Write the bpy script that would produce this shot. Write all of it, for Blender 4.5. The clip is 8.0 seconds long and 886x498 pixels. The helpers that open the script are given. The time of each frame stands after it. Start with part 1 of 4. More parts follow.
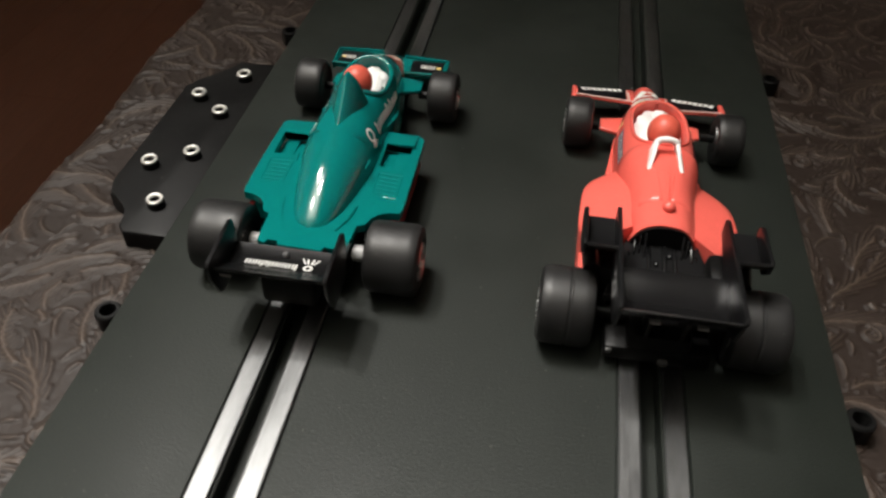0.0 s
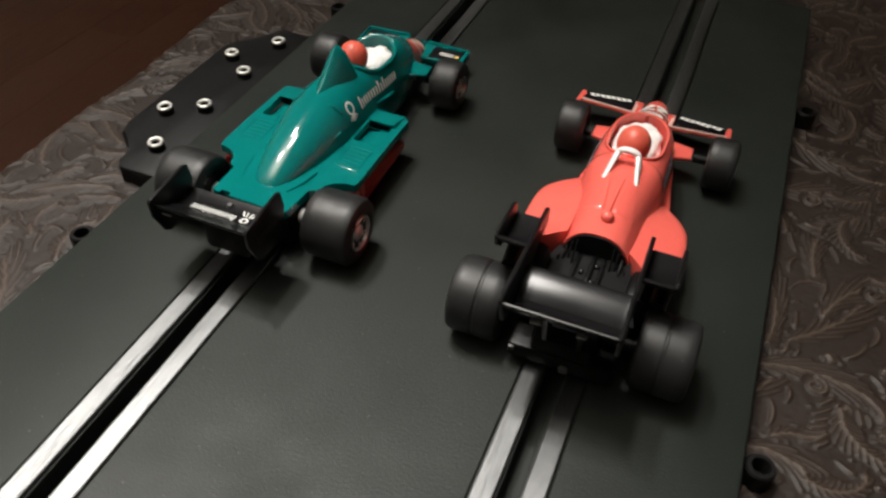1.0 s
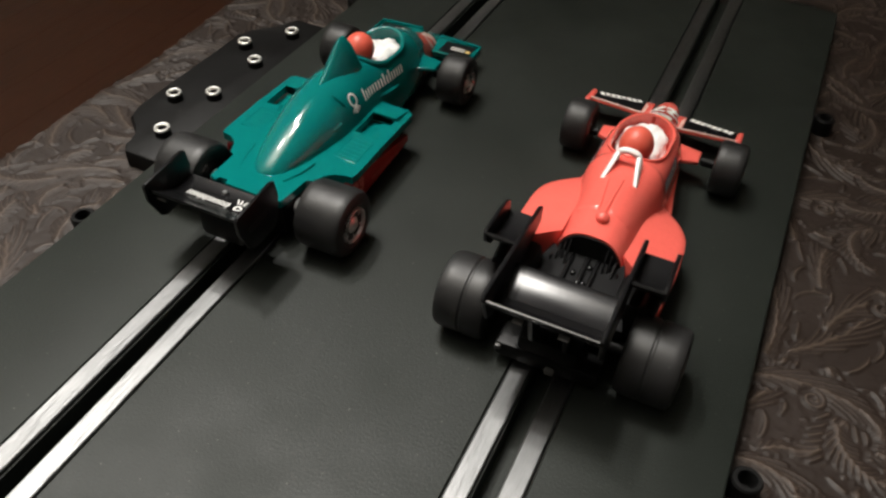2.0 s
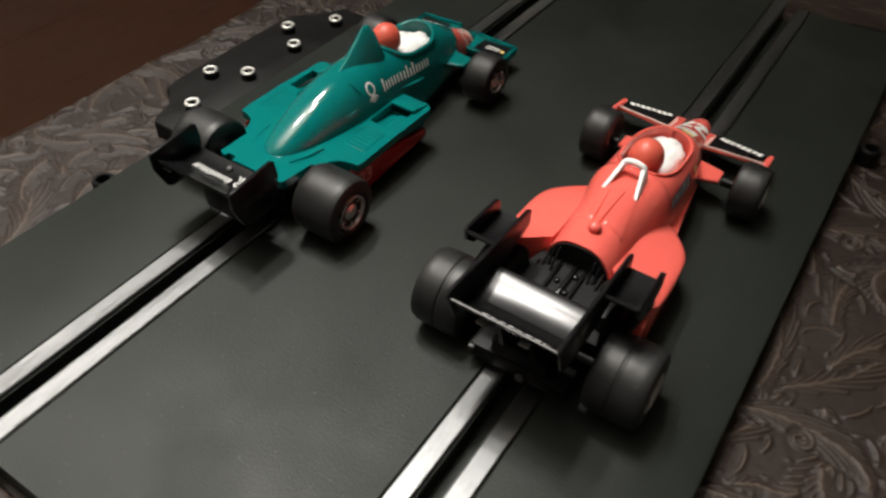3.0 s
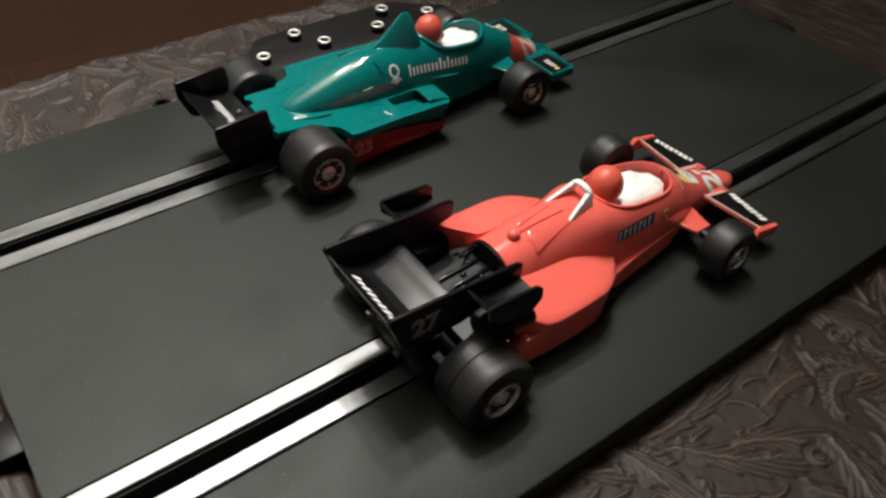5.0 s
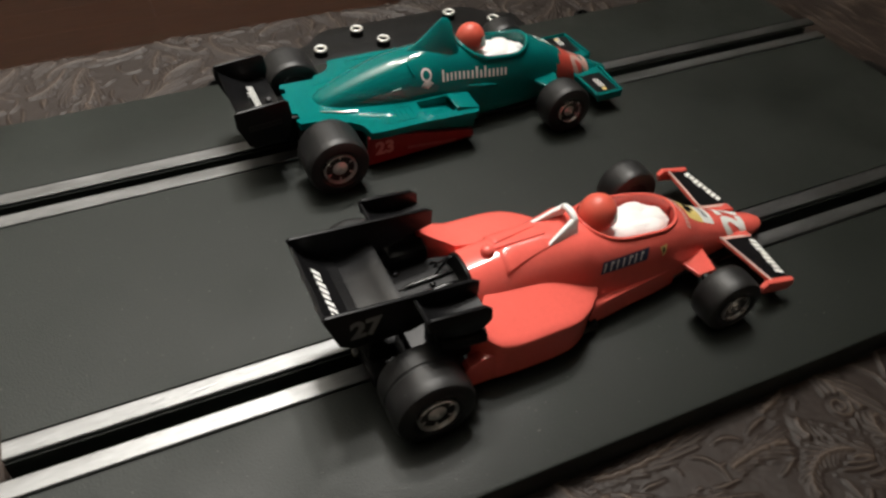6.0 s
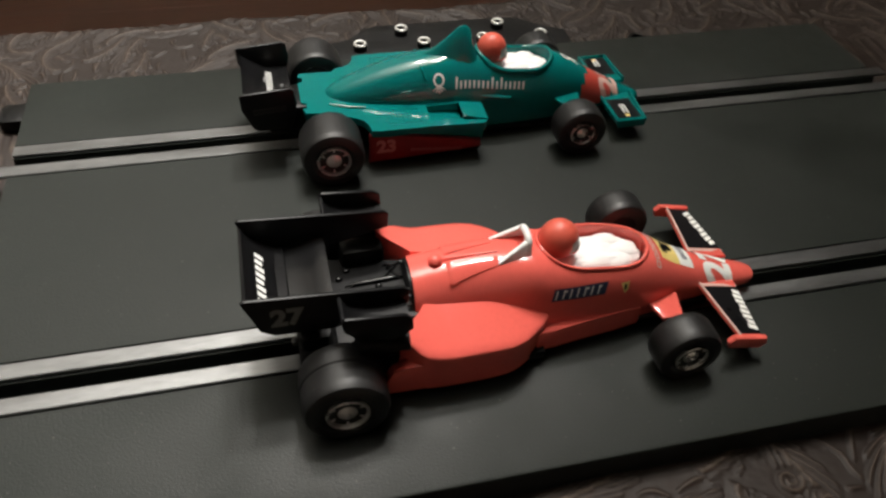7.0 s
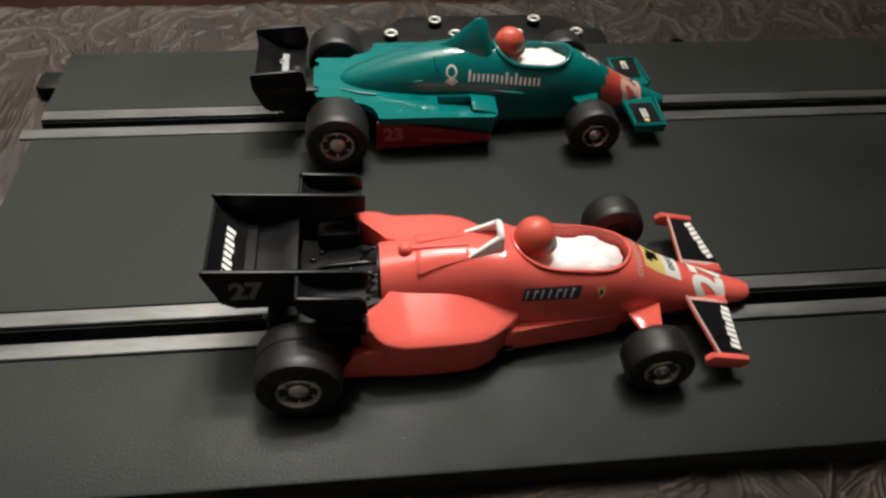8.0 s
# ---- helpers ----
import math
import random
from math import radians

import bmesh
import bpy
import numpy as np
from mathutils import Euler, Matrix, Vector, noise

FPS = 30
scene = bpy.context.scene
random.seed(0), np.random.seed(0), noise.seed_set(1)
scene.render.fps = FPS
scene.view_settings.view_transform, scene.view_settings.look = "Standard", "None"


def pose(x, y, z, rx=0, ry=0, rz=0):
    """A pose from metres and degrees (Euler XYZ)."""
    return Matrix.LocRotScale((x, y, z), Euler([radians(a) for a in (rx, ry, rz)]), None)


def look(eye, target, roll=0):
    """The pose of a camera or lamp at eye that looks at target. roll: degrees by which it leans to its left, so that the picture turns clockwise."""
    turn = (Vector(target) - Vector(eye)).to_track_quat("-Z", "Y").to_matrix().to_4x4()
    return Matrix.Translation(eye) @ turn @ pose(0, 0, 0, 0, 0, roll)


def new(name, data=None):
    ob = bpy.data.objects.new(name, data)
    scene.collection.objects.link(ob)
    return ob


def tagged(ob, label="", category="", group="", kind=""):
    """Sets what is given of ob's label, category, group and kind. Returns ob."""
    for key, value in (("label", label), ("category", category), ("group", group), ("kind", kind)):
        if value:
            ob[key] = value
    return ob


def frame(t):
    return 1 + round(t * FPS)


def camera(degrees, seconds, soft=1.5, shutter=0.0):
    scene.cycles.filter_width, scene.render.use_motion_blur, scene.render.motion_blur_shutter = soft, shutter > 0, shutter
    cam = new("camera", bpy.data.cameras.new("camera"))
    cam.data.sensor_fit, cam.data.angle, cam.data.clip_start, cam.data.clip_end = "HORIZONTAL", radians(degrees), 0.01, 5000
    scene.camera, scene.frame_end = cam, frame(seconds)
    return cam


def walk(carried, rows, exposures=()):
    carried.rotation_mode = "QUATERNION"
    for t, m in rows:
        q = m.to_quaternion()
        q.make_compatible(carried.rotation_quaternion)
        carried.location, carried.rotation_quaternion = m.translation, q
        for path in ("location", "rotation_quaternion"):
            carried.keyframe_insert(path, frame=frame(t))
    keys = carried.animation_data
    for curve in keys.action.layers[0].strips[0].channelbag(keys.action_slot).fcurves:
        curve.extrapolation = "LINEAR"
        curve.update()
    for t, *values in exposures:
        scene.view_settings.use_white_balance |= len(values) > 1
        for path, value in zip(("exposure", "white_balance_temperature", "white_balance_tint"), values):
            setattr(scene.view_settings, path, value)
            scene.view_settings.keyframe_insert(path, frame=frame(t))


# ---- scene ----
cam = camera(59.3, 8.0, soft=2.5, shutter=0.55)
PATH = [
    (0, (0.01162, -0.00493, 0.14918), (-0.2022, 1.4378, -1.2193), 1.59),
    (0.5, (0.03761, -0.00217, 0.14962), (-0.3537, 1.4008, -1.2210), 1.98),
    (1, (0.06040, 0.00237, 0.14924), (-0.4627, 1.3566, -1.2264), 2.03),
    (1.5, (0.06973, 0.00433, 0.14801), (-0.5238, 1.3276, -1.2292), 2.00),
    (1.7, (0.06851, 0.00581, 0.14827), (-0.5174, 1.3281, -1.2331), 2.05),
    (2.8, (0.07926, 0.01413, 0.14579), (-0.6288, 1.2769, -1.2341), 2.38),
    (3, (0.08768, 0.01812, 0.14618), (-0.6769, 1.2422, -1.2384), 2.33),
    (3.5, (0.10673, 0.02538, 0.14772), (-0.7934, 1.1658, -1.2268), 2.49),
    (4, (0.11634, 0.03428, 0.14969), (-0.8447, 1.1251, -1.2238), 2.49),
    (4.5, (0.13329, 0.04312, 0.14950), (-0.9443, 1.0133, -1.2280), 2.55),
    (4.7, (0.13784, 0.04617, 0.14791), (-0.9635, 1.0026, -1.2204), 3.15),
    (5.8, (0.15622, 0.07850, 0.15052), (-1.1083, 0.7727, -1.2348), 2.91),
    (6, (0.15977, 0.08441, 0.15037), (-1.1391, 0.7283, -1.2274), 2.76),
    (6.5, (0.16588, 0.10258, 0.15164), (-1.1852, 0.6247, -1.2275), 3.71),
    (7, (0.17080, 0.11926, 0.15168), (-1.2234, 0.5123, -1.2274), 3.63),
    (7.5, (0.17611, 0.13438, 0.15082), (-1.2548, 0.3988, -1.2212), 3.13),
    (8, (0.17541, 0.14383, 0.14989), (-1.2522, 0.3395, -1.2371), 2.82),
]
walk(cam, [(t, look(eye, target, roll)) for t, eye, target, roll in PATH])

# ---- light: a ceiling lamp with three shaded bulbs over the table, plus added upward fill spots, in a dim room ----
scene.view_settings.exposure = 0.0
world = bpy.data.worlds.new("room_air")
scene.world = world
world.use_nodes = True
world.node_tree.nodes["Background"].inputs[0].default_value = (0.9, 0.85, 0.8, 1)
world.node_tree.nodes["Background"].inputs[1].default_value = 0.044

LAMP = Vector((-0.40, 0.31, 1.30))
for offset in ((-0.11, -0.14, 0.0), (0.13, 0.0, 0.02), (-0.11, 0.14, 0.0)):
    # the bulb's downward spot, then an added one that fills by ceiling bounce
    for energy, aim, cone in ((50.5, (-0.02, -0.29, 0.0), 49), (92.0, (-0.70, -0.35, 2.0), 150)):
        bulb = bpy.data.lights.new("bulb_and_fill_spot", "SPOT")
        bulb.energy, bulb.shadow_soft_size, bulb.color = energy, 0.05, (1.0, 0.96, 0.91)
        bulb.spot_size, bulb.spot_blend = radians(cone), 1.0
        place = LAMP + Vector(offset)
        new("bulb_and_fill_spot", bulb).matrix_world = look(place, Vector(aim) + Vector(offset) * 0.3)


# ---- materials ----
def node(tree, kind, **values):
    n = tree.nodes.new(kind)
    for key, value in values.items():
        n.inputs[key].default_value = value
    return n


def surface(name, colour, rough, metal=0.0, vary=0.12, big=60.0, fine=900.0, bump=0.15, rough_vary=0.08, specks=0.0, spec=0.5, stretch=(1, 1, 1)):
    """A procedural surface: colour varied at two scales, roughness varied, a fine relief."""
    m = bpy.data.materials.new(name)
    m.use_nodes = True
    t = m.node_tree
    b = t.nodes["Principled BSDF"]
    link = t.links.new
    co = t.nodes.new("ShaderNodeTexCoord")
    mp = t.nodes.new("ShaderNodeMapping")
    mp.inputs["Scale"].default_value = stretch
    link(co.outputs["Object"], mp.inputs["Vector"])
    n1 = node(t, "ShaderNodeTexNoise", Scale=big, Detail=4.0, Roughness=0.6)
    n2 = node(t, "ShaderNodeTexNoise", Scale=fine, Detail=3.0, Roughness=0.6)
    link(mp.outputs[0], n1.inputs["Vector"])
    link(mp.outputs[0], n2.inputs["Vector"])
    add = t.nodes.new("ShaderNodeMath")
    add.operation = "ADD"
    link(n1.outputs["Fac"], add.inputs[0])
    link(n2.outputs["Fac"], add.inputs[1])
    rng = node(t, "ShaderNodeMapRange")
    rng.inputs["From Min"].default_value, rng.inputs["From Max"].default_value = 0.6, 1.4
    rng.inputs["To Min"].default_value, rng.inputs["To Max"].default_value = 1 - vary, 1 + vary
    link(add.outputs[0], rng.inputs["Value"])
    mul = t.nodes.new("ShaderNodeVectorMath")
    mul.operation = "SCALE"
    mul.inputs[0].default_value = colour
    link(rng.outputs[0], mul.inputs["Scale"])
    out = mul.outputs[0]
    if specks:
        n3 = node(t, "ShaderNodeTexNoise", Scale=fine * 0.55, Detail=1.0)
        link(mp.outputs[0], n3.inputs["Vector"])
        r3 = node(t, "ShaderNodeMapRange")
        r3.inputs["From Min"].default_value, r3.inputs["From Max"].default_value = 0.735, 0.79
        link(n3.outputs["Fac"], r3.inputs["Value"])
        mx = t.nodes.new("ShaderNodeMix")
        mx.data_type = "RGBA"
        mx.inputs["B"].default_value = (0.35, 0.34, 0.31, 1)
        sc = t.nodes.new("ShaderNodeMath")
        sc.operation = "MULTIPLY"
        sc.inputs[1].default_value = specks
        link(r3.outputs[0], sc.inputs[0])
        link(sc.outputs[0], mx.inputs["Factor"])
        link(out, mx.inputs["A"])
        out = mx.outputs["Result"]
    link(out, b.inputs["Base Color"])
    rr = node(t, "ShaderNodeMapRange")
    rr.inputs["From Min"].default_value, rr.inputs["From Max"].default_value = 0.3, 0.7
    rr.inputs["To Min"].default_value, rr.inputs["To Max"].default_value = max(0.02, rough - rough_vary), min(1, rough + rough_vary)
    link(n1.outputs["Fac"], rr.inputs["Value"])
    link(rr.outputs[0], b.inputs["Roughness"])
    b.inputs["Metallic"].default_value = metal
    b.inputs["Specular IOR Level"].default_value = spec
    if bump:
        bp = node(t, "ShaderNodeBump", Strength=bump, Distance=0.0003)
        link(n2.outputs["Fac"], bp.inputs["Height"])
        link(bp.outputs[0], b.inputs["Normal"])
    return m


GREEN = surface("green_plastic", (0.002, 0.152, 0.143), 0.09, vary=0.05, bump=0.03, big=90, rough_vary=0.03)
RED = surface("red_plastic", (0.83, 0.138, 0.110), 0.13, vary=0.05, bump=0.03, big=90, rough_vary=0.03, spec=0.55)
DARK_RED = surface("dark_red_panel", (0.25, 0.015, 0.016), 0.36, vary=0.15, bump=0.03)
HELMET = surface("helmet_red", (0.70, 0.115, 0.075), 0.36, vary=0.05, bump=0.02)
VISOR = surface("visor_grey", (0.22, 0.2, 0.17), 0.35, vary=0.2, bump=0.05)
WHITE = surface("white_plastic", (0.90, 0.90, 0.89), 0.40, vary=0.05, bump=0.08)
BLACK = surface("black_plastic", (0.007, 0.007, 0.0075), 0.25, spec=0.5, vary=0.2, bump=0.02, big=60, rough_vary=0.03)
SATIN_BLACK = surface("satin_black_plastic", (0.006, 0.006, 0.0065), 0.36, spec=0.28, vary=0.2, bump=0.04, big=60, rough_vary=0.05)
MATT_BLACK = surface("black_chassis", (0.0045, 0.0045, 0.0045), 0.42, spec=0.18, vary=0.2, bump=0.1)
RUBBER = surface("black_rubber", (0.0108, 0.0108, 0.0108), 0.47, vary=0.25, big=140, fine=1500, bump=0.12, specks=0.08)
CHROME = surface("chrome", (0.74, 0.74, 0.74), 0.27, metal=0.86, vary=0.1, bump=0.05)
STEEL = surface("worn_steel", (0.207, 0.210, 0.210), 0.39, metal=1.0, vary=0.2, big=160, fine=1500, bump=0.2, stretch=(1, 0.15, 1), rough_vary=0.08)
NICKEL = surface("nickel", (0.85, 0.84, 0.8), 0.42, metal=0.75, vary=0.08, bump=0.05)
ROAD = surface("grey_black_plastic", (0.0128, 0.0158, 0.0132), 0.53, vary=0.22, big=28, fine=1700, bump=0.35, rough_vary=0.10, specks=0.14, spec=0.26)
BLOCK = surface("black_moulding", (0.0052, 0.0052, 0.0052), 0.5, spec=0.2, vary=0.2, big=70, fine=1300, bump=0.25, specks=0.1)
PRINT_WHITE = surface("white_print", (0.84, 0.84, 0.81), 0.5, vary=0.08, bump=0.0)
PRINT_GREY = surface("grey_print", (0.26, 0.26, 0.26), 0.5, vary=0.2, bump=0.0)
DARK_GREY = surface("grey_plastic", (0.07, 0.07, 0.067), 0.4, vary=0.2, bump=0.08)
PRINT_BLACK = surface("black_print", (0.006, 0.006, 0.007), 0.3, vary=0.1, bump=0.0, spec=0.3)
PRINT_YELLOW = surface("yellow_print", (0.78, 0.60, 0.20), 0.45, vary=0.08, bump=0.0)
PRINT_BLUE = surface("dark_blue_print", (0.03, 0.04, 0.09), 0.4, vary=0.1, bump=0.0)
PRINT_RED = surface("red_print", (0.55, 0.07, 0.05), 0.4, vary=0.06, bump=0.0)
PRINT_PINK = surface("pale_pink_print", (0.66, 0.42, 0.37), 0.5, vary=0.15, bump=0.0)
DARK_PRINT = surface("dark_pink_print", (0.50, 0.20, 0.18), 0.5, vary=0.2, bump=0.0)
PRINT_FAINT = surface("faint_grey_print", (0.035, 0.035, 0.035), 0.5, vary=0.2, bump=0.0)
BUSH = surface("pale_grey_plastic", (0.34, 0.34, 0.34), 0.45, vary=0.1, bump=0.05)
WALL = surface("wall_paint", (0.74, 0.71, 0.65), 0.9, vary=0.06, big=3, fine=120, bump=0.2)
# for unseen walls, kept dark to hold down bounce and reflections
DARK_WALL = surface("dark_unseen_wall", (0.045, 0.028, 0.018), 0.6, vary=0.3, big=6, fine=90, bump=0.2, stretch=(1, 1, 0.1))
CEILING = surface("ceiling_paint", (0.74, 0.72, 0.67), 0.9, vary=0.04, big=3, fine=120, bump=0.2)
TABLE_WOOD = surface("table_wood", (0.16, 0.08, 0.04), 0.5, vary=0.25, big=9, fine=160, bump=0.2, stretch=(1, 0.15, 1))


def plank_wood():
    m = surface("floor_wood", (0.088, 0.034, 0.0185), 0.5, vary=0.25, big=7, fine=120, bump=0.25, stretch=(1, 0.12, 1))
    t = m.node_tree
    b = t.nodes["Principled BSDF"]
    src = b.inputs["Base Color"].links[0].from_socket
    info = t.nodes.new("ShaderNodeObjectInfo")
    rng = node(t, "ShaderNodeMapRange")
    rng.inputs["To Min"].default_value, rng.inputs["To Max"].default_value = 0.95, 1.05
    t.links.new(info.outputs["Random"], rng.inputs["Value"])
    mul = t.nodes.new("ShaderNodeVectorMath")
    mul.operation = "SCALE"
    t.links.new(src, mul.inputs[0])
    t.links.new(rng.outputs[0], mul.inputs["Scale"])
    t.links.new(mul.outputs[0], b.inputs["Base Color"])
    return m


def embossed_cloth():
    """Brown embossed leathercloth: coloured by height, the raised scrolls paler than the sunk ground."""
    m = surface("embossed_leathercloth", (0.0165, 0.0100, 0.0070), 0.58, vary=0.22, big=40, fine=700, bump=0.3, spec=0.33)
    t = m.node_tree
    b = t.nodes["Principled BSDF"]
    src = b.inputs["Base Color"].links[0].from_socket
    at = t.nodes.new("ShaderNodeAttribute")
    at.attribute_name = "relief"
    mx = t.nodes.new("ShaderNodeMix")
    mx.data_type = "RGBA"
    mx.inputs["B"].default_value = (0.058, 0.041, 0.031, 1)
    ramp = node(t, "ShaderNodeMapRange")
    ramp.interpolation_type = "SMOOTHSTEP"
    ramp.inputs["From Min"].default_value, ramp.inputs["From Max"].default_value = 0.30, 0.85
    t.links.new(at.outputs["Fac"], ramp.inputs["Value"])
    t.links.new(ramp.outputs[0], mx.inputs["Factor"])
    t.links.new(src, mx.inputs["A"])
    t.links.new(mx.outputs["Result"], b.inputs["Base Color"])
    return m


WOOD = plank_wood()
CLOTH = embossed_cloth()


# ---- builders ----
from mathutils.bvhtree import BVHTree


def part(name, bm, materials, parent=None, label="", smooth=35):
    """Links a bmesh as one mesh object, under a thing or a part."""
    me = bpy.data.meshes.new(name)
    bmesh.ops.recalc_face_normals(bm, faces=bm.faces)
    bm.to_mesh(me)
    bm.free()
    for m in (materials if isinstance(materials, (list, tuple)) else [materials]):
        me.materials.append(m)
    if smooth:
        me.polygons.foreach_set("use_smooth", [True] * len(me.polygons))
        me.set_sharp_from_angle(angle=radians(smooth))
    ob = new(name, me)
    ob.parent = parent
    return tagged(ob, label)


def thing(name, place, label, category, group="", kind=""):
    ob = new(name)
    ob.empty_display_size = 0.01
    ob.location = place
    return tagged(ob, label, category, group, kind)


def box(bm, lo, hi, bevel=0.0, seg=2):
    """A box between two corners, with rounded edges."""
    g = bmesh.ops.create_cube(bm, size=1.0)
    vs = g["verts"]
    for v in vs:
        v.co = Vector([lo[i] + (v.co[i] + 0.5) * (hi[i] - lo[i]) for i in range(3)])
    if bevel:
        es = list({e for v in vs for e in v.link_edges})
        bmesh.ops.bevel(bm, geom=es, offset=bevel, segments=seg, affect="EDGES", profile=0.5)


def prism(bm, pts, t0, t1, plane="uv", bevel=0.0, mirror=False):
    """A polygon drawn in a plane, drawn out from t0 to t1 along the third axis."""
    def at(p, t):
        if plane == "uv":
            return (p[0], p[1], t)
        if plane == "vz":
            return (t, p[0], p[1])
        return (p[0], t, p[1])
    a = [bm.verts.new(at(p, t0)) for p in pts]
    b = [bm.verts.new(at(p, t1)) for p in pts]
    n = len(pts)
    fs = [bm.faces.new(a[::-1]), bm.faces.new(b)]
    for i in range(n):
        fs.append(bm.faces.new((a[i], a[(i + 1) % n], b[(i + 1) % n], b[i])))
    if bevel:
        es = list({e for f in fs[:2] for e in f.edges})
        bmesh.ops.bevel(bm, geom=es, offset=bevel, segments=2, affect="EDGES", profile=0.5)


def holed(bm, outline, holes, z0, z1):
    """A flat slab with holes through it; z0 and z1 may be functions of (u, v)."""
    f0 = z0 if callable(z0) else (lambda u, v: z0)
    f1 = z1 if callable(z1) else (lambda u, v: z1)
    for f in (f0, f1):
        es = []
        for loop in [outline, *holes]:
            vs = [bm.verts.new((p[0], p[1], f(*p))) for p in loop]
            es += [bm.edges.new((vs[i], vs[(i + 1) % len(vs)])) for i in range(len(vs))]
        bmesh.ops.triangle_fill(bm, edges=es, use_beauty=True)
    for loop in [outline, *holes]:
        n = len(loop)
        for i in range(n):
            p, q = loop[i], loop[(i + 1) % n]
            bm.faces.new([bm.verts.new(c) for c in ((p[0], p[1], f0(*p)), (q[0], q[1], f0(*q)), (q[0], q[1], f1(*q)), (p[0], p[1], f1(*p)))])
    bmesh.ops.remove_doubles(bm, verts=bm.verts, dist=1e-6)


def strip(bm, profile, u0, u1, thick):
    """A curved sheet across the car: a profile of (v, z) with a thickness, from u0 to u1."""
    pts = [(v, z) for v, z in profile] + [(v, z - thick) for v, z in reversed(profile)]
    prism(bm, pts, u0, u1, "vz")


def tube(bm, pts, r, seg=8, closed=False):
    """A round bar along a line of points; r may be one radius or one a point."""
    pts = [Vector(p) for p in pts]
    n = len(pts)
    rings = []
    up = None
    for i, p in enumerate(pts):
        d = (pts[(i + 1) % n] - pts[i - 1]) if closed else (pts[min(i + 1, n - 1)] - pts[max(i - 1, 0)])
        d.normalize()
        if up is None:
            up = d.orthogonal().normalized()
        up = (up - d * up.dot(d)).normalized()
        side = d.cross(up)
        rr = r[i] if isinstance(r, (list, tuple)) else r
        rings.append([bm.verts.new(p + rr * (math.cos(a) * up + math.sin(a) * side)) for a in [2 * math.pi * k / seg for k in range(seg)]])
    for i in range(n if closed else n - 1):
        a, b = rings[i], rings[(i + 1) % n]
        for k in range(seg):
            bm.faces.new((a[k], a[(k + 1) % seg], b[(k + 1) % seg], b[k]))
    if not closed:
        bm.faces.new(rings[0][::-1])
        bm.faces.new(rings[-1])


def lathe(bm, profile, centre, axis="x", seg=36, index=0):
    """A profile of (radius, height) turned round an axis through the centre."""
    c = Vector(centre)
    rings = []
    for r, h in profile:
        ring = []
        for k in range(seg):
            a = 2 * math.pi * k / seg
            p = (h, r * math.cos(a), r * math.sin(a)) if axis == "x" else (r * math.cos(a), r * math.sin(a), h)
            ring.append(bm.verts.new(c + Vector(p)))
        rings.append(ring)
    for a, b in zip(rings, rings[1:]):
        for k in range(seg):
            f = bm.faces.new((a[k], a[(k + 1) % seg], b[(k + 1) % seg], b[k]))
            f.material_index = index
    for ring, flip in ((rings[0], True), (rings[-1], False)):
        f = bm.faces.new(ring[::-1] if flip else ring)
        f.material_index = index
    bmesh.ops.remove_doubles(bm, verts=bm.verts, dist=1e-6)


def ball(bm, centre, radii, seg=24, rings=16, index=0, wobble=0.0):
    g = bmesh.ops.create_uvsphere(bm, u_segments=seg, v_segments=rings, radius=1.0)
    for v in g["verts"]:
        k = 1 + wobble * noise.noise(v.co * 2.3 + Vector(centre) * 400)
        v.co = Vector(centre) + Vector([v.co[i] * radii[i] * k for i in range(3)])
    for f in {f for v in g["verts"] for f in v.link_faces}:
        f.material_index = index


def smooth_curve(xs, ys, x):
    """A smooth line through the stations, with no overshoot between them."""
    xs, ys = np.asarray(xs, float), np.asarray(ys, float)
    d = np.diff(ys) / np.diff(xs)
    m = np.zeros_like(ys)
    m[0], m[-1] = d[0], d[-1]
    for i in range(1, len(ys) - 1):
        if d[i - 1] * d[i] > 0:
            m[i] = 2 * d[i - 1] * d[i] / (d[i - 1] + d[i])
    x = min(max(x, xs[0]), xs[-1])
    i = min(max(int(np.searchsorted(xs, x)) - 1, 0), len(xs) - 2)
    h = xs[i + 1] - xs[i]
    s = (x - xs[i]) / h
    return float(ys[i] * (2 * s**3 - 3 * s**2 + 1) + h * m[i] * (s**3 - 2 * s**2 + s) + ys[i + 1] * (3 * s**2 - 2 * s**3) + h * m[i + 1] * (s**3 - s**2))


